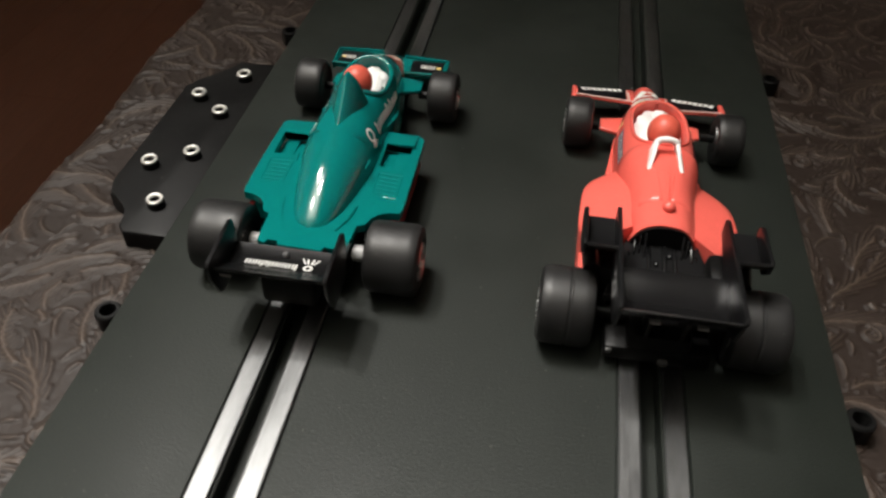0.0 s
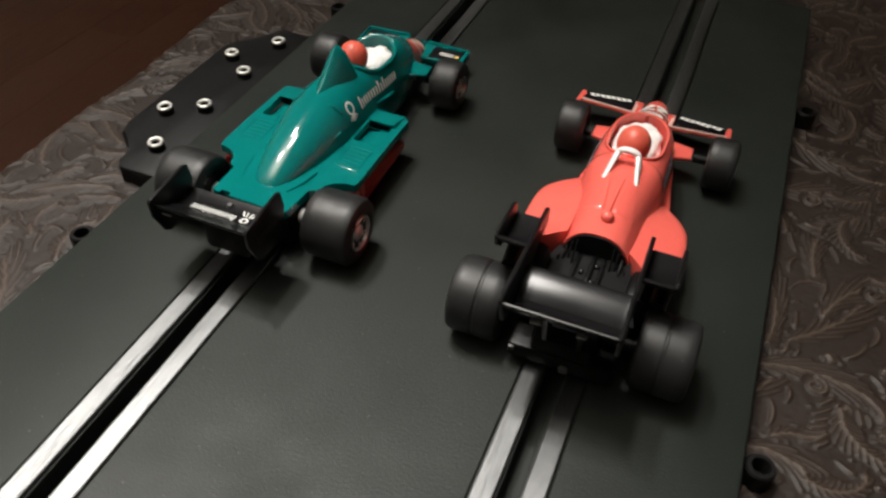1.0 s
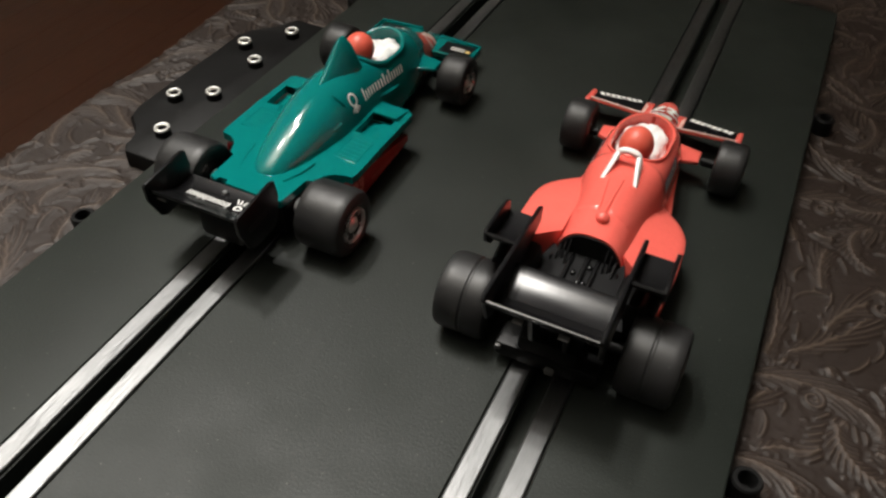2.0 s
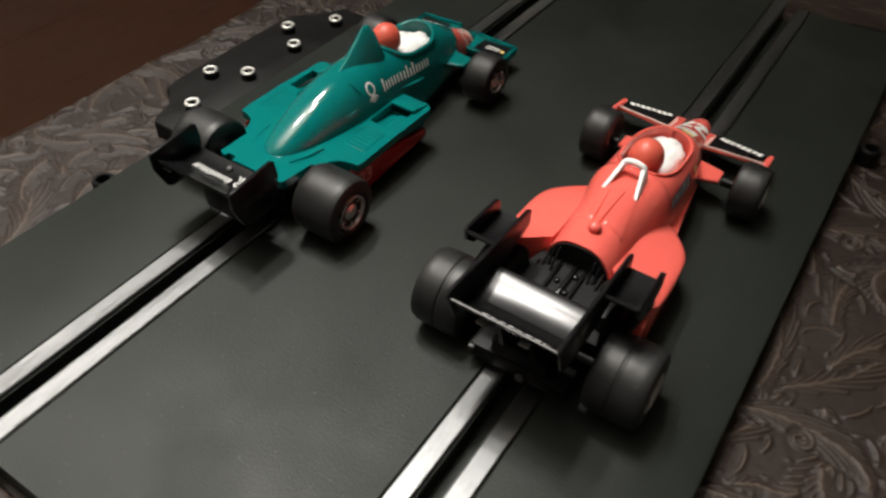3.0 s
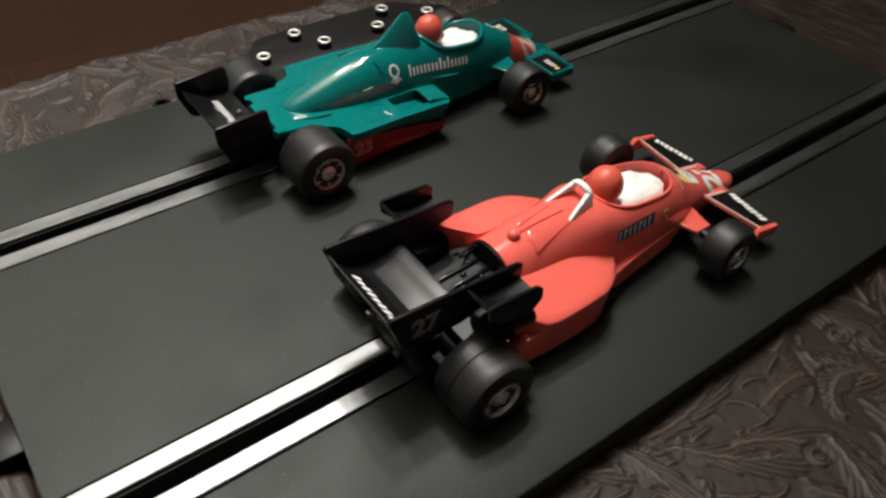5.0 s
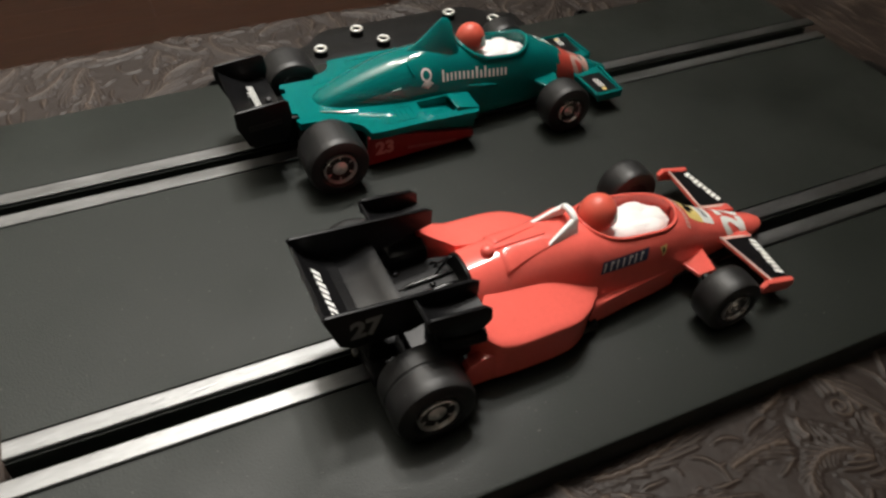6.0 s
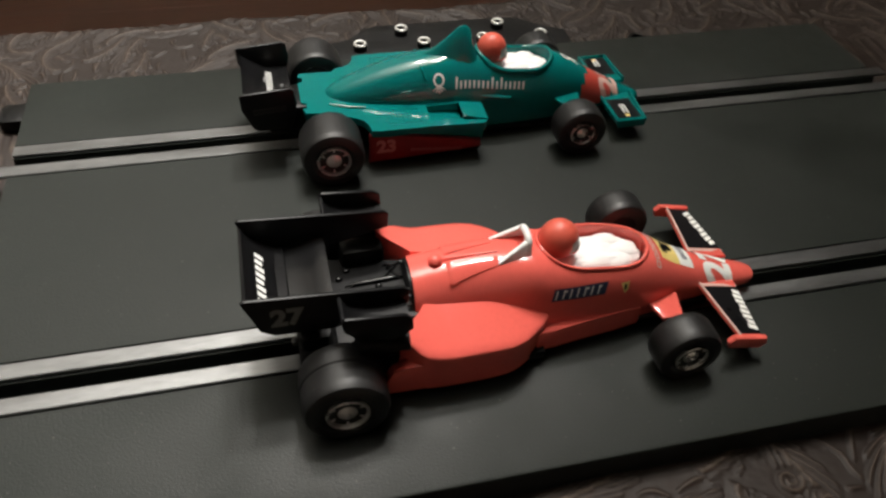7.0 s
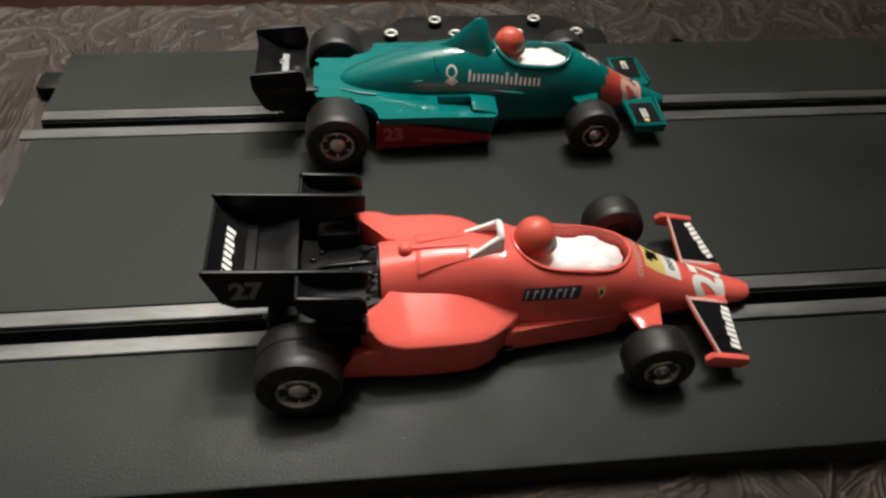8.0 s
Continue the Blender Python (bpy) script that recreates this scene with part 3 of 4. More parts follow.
def cloth():
    """One sheet over the table: fine where the pattern shows, rounded over the edge and hanging down the side."""
    step = 0.0003
    x0, y0, x1, y1 = -0.20, -0.06, 0.34, 0.56
    nx, ny = int((x1 - x0) / step), int((y1 - y0) / step)
    relief = scrolls(x0, y0, nx, ny, step)
    xs = np.concatenate([np.arange(-0.156, -0.086, 0.0006), np.arange(-0.086, 0.088, 0.006), np.arange(0.088, 0.235, 0.00045), np.arange(0.235, 0.315, 0.0010), np.arange(0.32, 0.78, 0.03)])
    ys = np.concatenate([np.arange(-0.57, -0.05, 0.02), np.arange(-0.05, 0.28, 0.00045), np.arange(0.28, 0.40, 0.0008), np.arange(0.40, 0.50, 0.0014), np.arange(0.505, 0.97, 0.015)])
    hang = np.concatenate([np.arange(0.0, 0.012, 0.0009), np.arange(0.02, 0.30, 0.02)])
    edge = EDGE_X
    gx = np.concatenate([np.full(len(hang), edge), xs[xs > edge + 0.001]])
    drop = np.concatenate([hang[::-1], np.zeros(len(gx) - len(hang))])
    X, Y = np.meshgrid(gx, ys)
    D = np.broadcast_to(drop, X.shape)
    low = np.array([[noise.noise(Vector((x * 14, y * 14, 3.1))) for x in (-0.12, 0.0, 0.12, 0.25)] for y in ys])
    low = np.stack([np.interp(gx, (-0.12, 0.0, 0.12, 0.25), row) for row in low])
    px, py = np.clip((X - D - x0) / step, 1, nx - 3), np.clip((Y - y0) / step, 1, ny - 3)
    fx, fy = px.astype(int), py.astype(int)
    tx, ty = px - fx, py - fy
    even = (relief[fy, fx] * (1 - tx) + relief[fy, fx + 1] * tx) * (1 - ty) + (relief[fy + 1, fx] * (1 - tx) + relief[fy + 1, fx + 1] * tx) * ty
    inside = (X - D > x0) & (X < x1) & (Y > y0) & (Y < y1)
    R = np.where(inside, even, 0.35)
    under = (np.abs(X) < 0.0895) & (Y > 0.039) & (Y < 0.349)
    R = np.where(under, 0.0, R)
    lift = 0.0013 * R + 0.0009 * low
    # the cloth is pushed up a little where it meets the track's two ends
    for end, sign in ((0.039, -1), (0.349, 1)):
        d = (Y - end) * sign
        bank = np.exp(-((d - 0.010) / 0.007) ** 2) * (d > 0.001) * (np.abs(X) < 0.088)
        lift = lift + bank * (0.0018 + 0.0016 * low)
    lift = np.where(under, -0.0006, lift)
    near = np.clip((X - edge) / 0.006, 0, 1)
    round_off = 0.0030 * (1 - np.sqrt(1 - (1 - near) ** 2))
    wave = 0.0022 * np.array([noise.noise(Vector((y * 22, 5.0, 1.0))) for y in ys])[:, None] * np.clip(1 - (X - edge) / 0.03, 0, 1)
    Z = SHEET_Z + lift - round_off - D
    XX = X + wave - 0.0011 * R * (D > 0) - 0.0006 * np.sin(Y * 31) * np.clip(D / 0.1, 0, 1) * 10
    m, n = X.shape
    me = bpy.data.meshes.new("tablecloth")
    co = np.stack([XX, Y, Z], -1).reshape(-1, 3)
    idx = np.arange(m * n).reshape(m, n)
    faces = np.stack([idx[:-1, :-1], idx[:-1, 1:], idx[1:, 1:], idx[1:, :-1]], -1).reshape(-1, 4)
    me.vertices.add(len(co))
    me.vertices.foreach_set("co", co.ravel())
    me.loops.add(faces.size)
    me.loops.foreach_set("vertex_index", faces.ravel())
    me.polygons.add(len(faces))
    me.polygons.foreach_set("loop_start", np.arange(0, faces.size, 4))
    me.polygons.foreach_set("use_smooth", np.ones(len(faces), bool))
    me.update(calc_edges=True)
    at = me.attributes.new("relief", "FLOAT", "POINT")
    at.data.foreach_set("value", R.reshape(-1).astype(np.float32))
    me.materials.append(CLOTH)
    ob = new("tablecloth", me)
    tagged(ob, "brown leathercloth tablecloth embossed with scrolled leaves", "tablecloth")


# ---- the slot track ----
TRACK_Y0, TRACK_Y1, HALF, LANE = 0.0405, 0.350, 0.090, 0.0447


def track():
    t = thing("slot_track", (0, 0, 0), "straight grey-black plastic slot car track piece on a cloth", "slot track")
    pts = [(-HALF, -0.0085), (-HALF, -0.0009), (-HALF + 0.0003, -0.0003), (-HALF + 0.0009, 0)]
    for c in (-LANE, LANE):
        pts += [(c - 0.0082, 0), (c - 0.0079, -0.0009), (c - 0.0022, -0.0009), (c - 0.0021, -0.0012), (c - 0.0020, -0.0065),
                (c + 0.0020, -0.0065), (c + 0.0021, -0.0012), (c + 0.0022, -0.0009), (c + 0.0079, -0.0009), (c + 0.0082, 0)]
    pts += [(HALF - 0.0009, 0), (HALF - 0.0003, -0.0003), (HALF, -0.0009), (HALF, -0.0085)]
    bm = bmesh.new()
    prism(bm, pts, TRACK_Y0, TRACK_Y1, "uz")
    part("roadway", bm, ROAD, t, "worn grey-black plastic roadway with two slots", smooth=30)
    for c in (-LANE, LANE):
        for s in (-1, 1):
            bm = bmesh.new()
            lead = 0.004 if s > 0 else 0.0
            a, b = c + s * 0.0027, c + s * 0.0075
            prism(bm, [(a, -0.0008), (a, 0.0001), (a + s * 0.0003, 0.0003), (b - s * 0.0003, 0.0003), (b, 0.0001), (b, -0.0008)], TRACK_Y0 - lead, TRACK_Y1 + 0.005 - lead, "uz")
            part("rail", bm, STEEL, t, "flat steel pickup rail", smooth=30)
    # joining tongues at both ends
    for x, y, s in ((-0.076, TRACK_Y0, -1), (0.014, TRACK_Y0, -1), (0.076, TRACK_Y1, 1), (-0.014, TRACK_Y1, 1)):
        bm = bmesh.new()
        box(bm, (x - 0.0055, min(y - 0.0005 * s, y + 0.008 * s), -0.0068), (x + 0.0055, max(y - 0.0005 * s, y + 0.008 * s), -0.0022), 0.0008)
        box(bm, (x - 0.0045, min(y + 0.007 * s, y + 0.009 * s), -0.0076), (x + 0.0045, max(y + 0.007 * s, y + 0.009 * s), -0.0024), 0.0008)
        part("joining_tongue", bm, MATT_BLACK, t, "black plastic joining tongue")
    # round sockets along both edges
    for x in (-HALF - 0.004, HALF + 0.004):
        for y in (0.116, 0.271):
            bm = bmesh.new()
            lathe(bm, [(0.0035, -0.0084), (0.0035, -0.0030), (0.0031, -0.0025), (0.0022, -0.0025), (0.0020, -0.0030), (0.0019, -0.0070), (0.0002, -0.0070)], (x, y, 0), "z", 24)
            part("edge_socket", bm, MATT_BLACK, t, "round black edge socket")
    # terminal block with six eyelets
    bm = bmesh.new()
    prism(bm, [(-0.0902, 0.1445), (-0.104, 0.1445), (-0.1065, 0.1475), (-0.1065, 0.154), (-0.1100, 0.1565), (-0.1155, 0.1600), (-0.1175, 0.166), (-0.1175, 0.2225), (-0.1150, 0.2275),
               (-0.1095, 0.2310), (-0.1065, 0.2360), (-0.1040, 0.2425), (-0.0902, 0.2425)], -0.0085, -0.0018, "uv", bevel=0.0009)
    block = part("terminal_block", bm, BLOCK, t, "black plastic terminal block with six metal eyelets", smooth=30)
    for x, y in ((-0.098, 0.230), (-0.109, 0.215), (-0.098, 0.206), (-0.098, 0.182), (-0.109, 0.175), (-0.099, 0.157)):
        bm = bmesh.new()
        lathe(bm, [(0.0027, -0.0022), (0.0025, 0.0001), (0.0023, 0.0004), (0.0014, 0.0004), (0.0013, 0.0001), (0.0012, -0.0016), (0.00002, -0.0016)], (x, y, 0), "z", 24)
        part("boss", bm, MATT_BLACK, block)
        bm = bmesh.new()
        lathe(bm, [(0.0024, 0.0002), (0.0026, 0.0007), (0.0025, 0.0010), (0.0022, 0.0012), (0.0017, 0.0011), (0.0015, 0.0008), (0.00145, -0.0010)], (x, y, 0), "z", 28)
        for f in [f for f in bm.faces if len(f.verts) > 4]:
            bm.faces.remove(f)
        part("eyelet", bm, NICKEL, block, "silver metal eyelet")


room()
table()
cloth()
track()


# ---- the red car ----
def red_car():
    c = thing("slot_car", (0.045, 0.1278, 0), "red single-seater toy slot car with black rear wing on the track", "toy car", "slot cars")
    bm = bmesh.new()
    rim = hull(bm, [(0.0190, 0.0096, 0.0228, 0.0045, 2.6), (0.026, 0.0100, 0.0238, 0.004, 2.5), (0.036, 0.0104, 0.0249, 0.004, 2.5), (0.043, 0.0110, 0.0254, 0.004, 2.9), (0.0482, 0.0114, 0.0256, 0.004, 3.5),
                    (0.0525, 0.0116, 0.0246, 0.004, 3.0), (0.057, 0.0117, 0.0243, 0.004, 3.0), (0.067, 0.0116, 0.0234, 0.004, 3.0), (0.079, 0.0102, 0.0209, 0.004, 2.7), (0.087, 0.0080, 0.0163, 0.004, 2.4),
                    (0.096, 0.0063, 0.0121, 0.0036, 2.3), (0.105, 0.0048, 0.0083, 0.0032, 2.3), (0.112, 0.0036, 0.0061, 0.003, 2.2), (0.1145, 0.0022, 0.0050, 0.0032, 2.2)],
               64, cockpit=(0.0648, 0.0145, 0.0079, 0.0130))
    body = part("body", bm, RED, c, "glossy orange-red moulded body with nose prints", smooth=45)
    tree = skin(body)
    bm = bmesh.new()
    loop = [(u, v, z + 0.0001) for u, v, z in rim] + [(-u, v, z + 0.0001) for u, v, z in rim[::-1]]
    tube(bm, loop, 0.0005, seg=6, closed=True)
    part("cockpit_rim", bm, RED, body, smooth=60)
    # filler button, its seam, and the raised panels of the engine cover
    bm = bmesh.new()
    ball(bm, (0.0004, 0.0250, 0.0242), (0.0017, 0.0017, 0.0014), 20, 12)
    part("filler_button", bm, RED, body, "round raised button", smooth=60)
    bm = bmesh.new()
    tube(bm, [(0.0003, 0.0266, 0.0240), (0.0005, 0.033, 0.0247), (0.0010, 0.0400, 0.0253)], [0.0005, 0.0004, 0.0003], seg=6)
    part("cover_seam", bm, RED, body, smooth=60)
    # two wedge-shaped panels stand proud behind the roll hoop, either side of the seam
    for s in (-1, 1):
        bm = bmesh.new()
        rows = []
        for j in range(15):
            v = 0.0268 + 0.0135 * j / 14
            inner, outer = 0.0006 + 0.0016 * j / 14, 0.0074 - 0.0026 * (j / 14) ** 0.7
            row = []
            for k in range(11):
                u = s * (inner + (outer - inner) * k / 10)
                lift = -0.0005 if k in (0, 10) or j in (0, 14) else 0.00055 * (1 - 0.7 * j / 14)
                row.append(bm.verts.new(laid(tree, (u, v, 0.06), (0, 0, -1), lift)))
            rows.append(row)
        for a, b in zip(rows, rows[1:]):
            for k in range(10):
                bm.faces.new((a[k], a[k + 1], b[k + 1], b[k]))
        part("cover_panel", bm, RED, body, "raised wedge-shaped orange-red panel", smooth=50)
    # sidepods
    for s in (-1, 1):
        out = [(0.0075, 0.052), (0.0118, 0.0510), (0.0150, 0.0478), (0.0180, 0.0440), (0.0199, 0.0395), (0.0205, 0.034), (0.0207, 0.0255), (0.0205, 0.0195), (0.0186, 0.0166), (0.0159, 0.0136)]
        def top(u, v):
            z = 0.0135 + 0.0042 * max(0.0, (0.0207 - abs(u)) / 0.0127)
            rear = max(0.0, (0.0245 - v) / 0.0109) ** 1.4
            z += (0.0022 + 0.0014 * min(1.0, max(0.0, (abs(u) - 0.012) / 0.006)) + (0.0012 if s < 0 else 0.0)) * rear
            z += 0.0008 + 0.0018 * abs(u) / 0.0207 if s < 0 else 0.0       # the moulding sits a little higher on this side
            return z - 0.0044 * max(0.0, (v - 0.033) / 0.018) ** 2.0
        bm = bmesh.new()
        steps = 26
        rows = []
        outer = out[1:]
        ov, ou = [p[1] for p in outer][::-1], [p[0] for p in outer][::-1]
        iv, iu = [0.0136, 0.0190, 0.0205], [0.0150, 0.0105, 0.0080]
        for i in range(steps + 1):
            v = 0.0136 + (0.0510 - 0.0136) * i / steps
            uo = smooth_curve(ov, ou, v)
            ui = float(np.interp(v, iv, iu)) if v < 0.0205 else 0.0080
            ui = min(ui, uo - 0.0002)
            row = []
            for k in range(9):
                u = ui + (uo - ui) * k / 8
                row.append((u, top(u, v) - (0.0002 if k == 8 else 0.0)))
            row += [(uo + 0.0003, row[-1][1] - 0.0004), (uo + 0.0003, row[-1][1] - 0.0012), (uo, 0.0075), (uo - 0.0004, 0.0022), (ui, 0.0022)]
            rows.append([bm.verts.new((s * u, v, z)) for u, z in row])
        n = len(rows[0])
        for a, b in zip(rows, rows[1:]):
            for k in range(n):
                bm.faces.new((a[k], a[(k + 1) % n], b[(k + 1) % n], b[k]))
        bm.faces.new(rows[0][::-1])
        bm.faces.new(rows[-1])
        pod = part("sidepod", bm, RED, c, "orange-red sidepod", smooth=40)
        bm = bmesh.new()
        prism(bm, [(0.0078, 0.0024), (0.0084, 0.0040), (0.0118, 0.0098), (0.0150, 0.0110), (0.0230, 0.0112), (0.0230, 0.0022)], s * 0.0172, s * 0.0201, "vz", bevel=0.0002)
        part("skirt", bm, RED, pod)
        bm = bmesh.new()
        prism(bm, [(s * 0.0070, 0.0480), (s * 0.0152, 0.0480), (s * 0.0140, 0.0530), (s * 0.0129, 0.0600), (s * 0.0117, 0.0700), (s * 0.0110, 0.0765), (s * 0.0060, 0.0770)], 0.0022, 0.0088, "uv", bevel=0.0009)
        part("sill", bm, RED, c, "red lower body sill")
    # roll hoop: a rounded arch with two splayed triangular side plates
    bm = bmesh.new()
    for s in (-1, 1):
        rear, front, top = Vector((s * 0.0049, 0.0392, 0.0244)), Vector((s * 0.0046, 0.0476, 0.0238)), Vector((s * 0.0031, 0.0476, 0.0290))
        knee = Vector((s * 0.0032, 0.0462, 0.0289))
        outer = [bm.verts.new(p) for p in (rear, front, top, knee)]
        inner = [bm.verts.new(p - Vector((s * 0.0012, 0, 0))) for p in (rear, front, top, knee)]
        es = [bm.faces.new(outer), bm.faces.new(inner[::-1])]
        for k in range(4):
            bm.faces.new((outer[k], inner[k], inner[(k + 1) % 4], outer[(k + 1) % 4]))
        bmesh.ops.bevel(bm, geom=list({e for f in es for e in f.edges}), offset=0.0003, segments=2, affect="EDGES", profile=0.5)
    arch = [(-0.0032, 0.0467, 0.0262)] + [(-0.0027 * math.cos(a), 0.0469, 0.0279 + 0.0015 * math.sin(a)) for a in [math.pi * k / 12 for k in range(13)]] + [(0.0032, 0.0467, 0.0262)]
    tube(bm, arch, 0.0009, seg=10)
    part("roll_hoop", bm, WHITE, c, "white roll hoop behind the helmet", smooth=60)
    driver(c, (0, 0.0556, 0.0258), 0.0047, 0.0768, 0.0196, 0.0068)
    # front wing
    for s in (-1, 1):
        f = 0.0 if s > 0 else 0.0024          # the wing stands a little askew
        bm = bmesh.new()
        prism(bm, [(s * 0.0042, f + 0.0945), (s * 0.0042, f + 0.1065), (s * 0.0240, f + 0.1035), (s * 0.0240, f + 0.0970)], 0.0064, 0.0074, "uv", bevel=0.0003)
        w = part("front_wing", bm, RED, c, "red front wing plane with black printed panel")
        wt = skin(w)
        # the plane is pitched nose down about its middle
        pitch, pivot = radians(-11), Vector((0, 0.100, 0.007))
        w.rotation_euler.x = pitch
        w.location = pivot - Matrix.Rotation(pitch, 3, "X") @ pivot + Vector((0, 0, 0.0 if s > 0 else 0.0009))
        bm = bmesh.new()
        tube(bm, [(s * 0.0042, f + 0.0948, 0.0076), (s * 0.0240, f + 0.0972, 0.0076)], 0.00032, seg=6)
        part("wing_edge", bm, PRINT_PINK, w, "pale pink edge")
        bm = bmesh.new()
        patch(bm, wt, [(s * 0.0070, f + 0.0956), (s * 0.0070, f + 0.1058), (s * 0.0233, f + 0.1034), (s * 0.0233, f + 0.0977)], "top", lift=0.00015, cuts=(2, 2), index=0)
        wordmark(bm, wt, "top", (s * 0.0224, f + 0.1034), (s * 0.0085, f + 0.1054), 0.0024 * (-1 if s < 0 else 1), 8, index=1, slant=0.35, solid=True, lift=0.0003)
        patch(bm, wt, [(s * 0.0058, f + 0.0955), (s * 0.0058, f + 0.1062), (s * 0.0068, f + 0.1060), (s * 0.0068, f + 0.0956)], "top", lift=0.0002, cuts=(1, 1), index=2)
        part("wing_print", bm, [PRINT_BLACK, PRINT_WHITE, PRINT_PINK], w, "black panel with white bars")
        bm = bmesh.new()
        prism(bm, [(f + 0.0938, 0.0062), (f + 0.0948, 0.0042), (f + 0.1038, 0.0042), (f + 0.1052, 0.0060), (f + 0.1044, 0.0078), (f + 0.0950, 0.0080)], s * 0.0236, s * 0.0253, "vz", bevel=0.0005)
        part("wing_endplate", bm, RED, w)
        # suspension fairing
        bm = bmesh.new()
        prism(bm, [(s * 0.006, 0.0775), (s * 0.006, 0.0880), (s * 0.0155, 0.0860), (s * 0.0155, 0.0805)], 0.0074, 0.0088, "uv", bevel=0.0004)
        part("suspension_arm", bm, RED, c, "red suspension arm fairing")
        bm = bmesh.new()
        tube(bm, [(s * 0.016, 0.082, 0.0081), (s * 0.021, 0.082, 0.0081)], 0.0013)
        part("stub_axle", bm, MATT_BLACK, c)
    # engine and gearbox
    bm = bmesh.new()
    box(bm, (-0.0088, 0.004, 0.004), (0.0088, 0.0185, 0.0150), 0.0012)
    box(bm, (-0.0075, -0.0080, 0.004), (0.0075, 0.006, 0.0110), 0.0015)
    engine = part("engine", bm, MATT_BLACK, c, "black moulded engine and gearbox")
    # the sloping engine deck that runs up to the cover, with its pipes and studs
    def deck_height(u, v):
        half = 0.0142 - 0.0050 * v / 0.019
        return 0.0150 + 0.0014 * max(0.0, v / 0.0196) - 0.0002 * (u / half) ** 2
    bm = bmesh.new()
    rows = []
    for j in range(13):
        v = 0.0003 + 0.0193 * j / 12
        half = 0.0142 - 0.0050 * v / 0.019
        top = [(half * (k / 8 - 1), deck_height(half * (k / 8 - 1), v)) for k in range(17)]
        rows.append([bm.verts.new((u, v, z)) for u, z in [(-half, 0.0130), *top, (half, 0.0130)]])
    for p, q in zip(rows, rows[1:]):
        for k in range(18):
            bm.faces.new((p[k], p[k + 1], q[k + 1], q[k]))
    bm.faces.new(rows[0])
    bm.faces.new(rows[-1][::-1])
    part("engine_deck", bm, SATIN_BLACK, engine, "black engine deck", smooth=40)
    for u, v0, v1, r in ((-0.0034, 0.0040, 0.0185, 0.0006), (0.0004, 0.0062, 0.0188, 0.0007), (0.0030, 0.0036, 0.0186, 0.0006)):
        bm = bmesh.new()
        tube(bm, [(u, v0 + (v1 - v0) * k / 6, deck_height(u, v0 + (v1 - v0) * k / 6) + (0.0004 if 0 < k < 6 else -0.0006)) for k in range(7)], r, seg=12)
        part("intake_pipe", bm, BLACK, engine, "glossy black pipe")
    # the dark bulkhead that closes the cover, with ribs that slope up to its edge
    def cover_edge(u):
        return 0.0045 + 0.0178 * (1 - min(1.0, abs(u) / 0.0094) ** 2.6) ** (1 / 2.6)
    bm = bmesh.new()
    prism(bm, [(-0.0092, 0.0130)] + [(-0.0092 + 0.0184 * k / 24, max(0.0131, cover_edge(-0.0092 + 0.0184 * k / 24))) for k in range(25)] + [(0.0092, 0.0130)], 0.0183, 0.0192, "uz")
    part("bulkhead", bm, MATT_BLACK, engine, "black bulkhead under the engine cover")
    for k, u in enumerate((-0.0082, -0.0070, -0.0058, -0.0046, 0.0046, 0.0058, 0.0070, 0.0082)):
        bm = bmesh.new()
        v0, top = 0.0140 + 0.0007 * (k % 3), cover_edge(u) - 0.0008
        tube(bm, [(u, v0, deck_height(u, v0) - 0.0003), (u, v0 + 0.0006, deck_height(u, v0) + 0.0006), (u, 0.0178, top), (u, 0.0189, top)], 0.0003, seg=8)
        part("cooling_fin", bm, BLACK, engine)
    for u, v in ((-0.0085, 0.0052), (-0.0060, 0.0030), (0.0055, 0.0040), (0.0090, 0.0060), (0.0, 0.0028), (-0.0016, 0.0120), (0.0016, 0.0095), (0.0016, 0.0150)):
        bm = bmesh.new()
        ball(bm, (u, v, deck_height(u, v) + 0.0002), (0.0007, 0.0009, 0.0007), 12, 8)
        part("engine_stud", bm, BLACK, engine)
    # rear wing
    bm = bmesh.new()
    strip(bm, [(0.0004, 0.0236), (-0.0010, 0.0236), (-0.0030, 0.0228), (-0.0050, 0.0222), (-0.0070, 0.0218), (-0.0090, 0.0217), (-0.0093, 0.0224), (-0.0115, 0.0228), (-0.0118, 0.0231), (-0.0140, 0.0241), (-0.0165, 0.0264), (-0.0182, 0.0290)], -0.0126, 0.0126, 0.0008)
    for k in range(1, 12):
        u = -0.0126 + 0.0021 * k
        bmesh.ops.bisect_plane(bm, geom=bm.verts[:] + bm.edges[:] + bm.faces[:], plane_co=(u, 0, 0), plane_no=(1, 0, 0))
    for p in bm.verts:
        p.co.z += 0.00018 * (1 - (p.co.x / 0.0126) ** 2)
    wing = part("rear_wing", bm, BLACK, c, "glossy black rear wing with long endplates", smooth=25)
    wt = skin(wing)
    wing.location.z = 0.0011
    bm = bmesh.new()
    tube(bm, [(-0.0130, -0.0184, 0.0291), (0.0130, -0.0184, 0.0291)], 0.00045, seg=8)
    part("wing_lip", bm, BLACK, wing)
    bm = bmesh.new()
    wordmark(bm, wt, "top", (-0.0070, -0.0158), (0.0092, -0.0158), 0.0018, 8, slant=0.30, index=0, solid=True, thick=0.66, lift=0.0002)
    part("wing_print", bm, PRINT_WHITE, wing, "row of white bars")
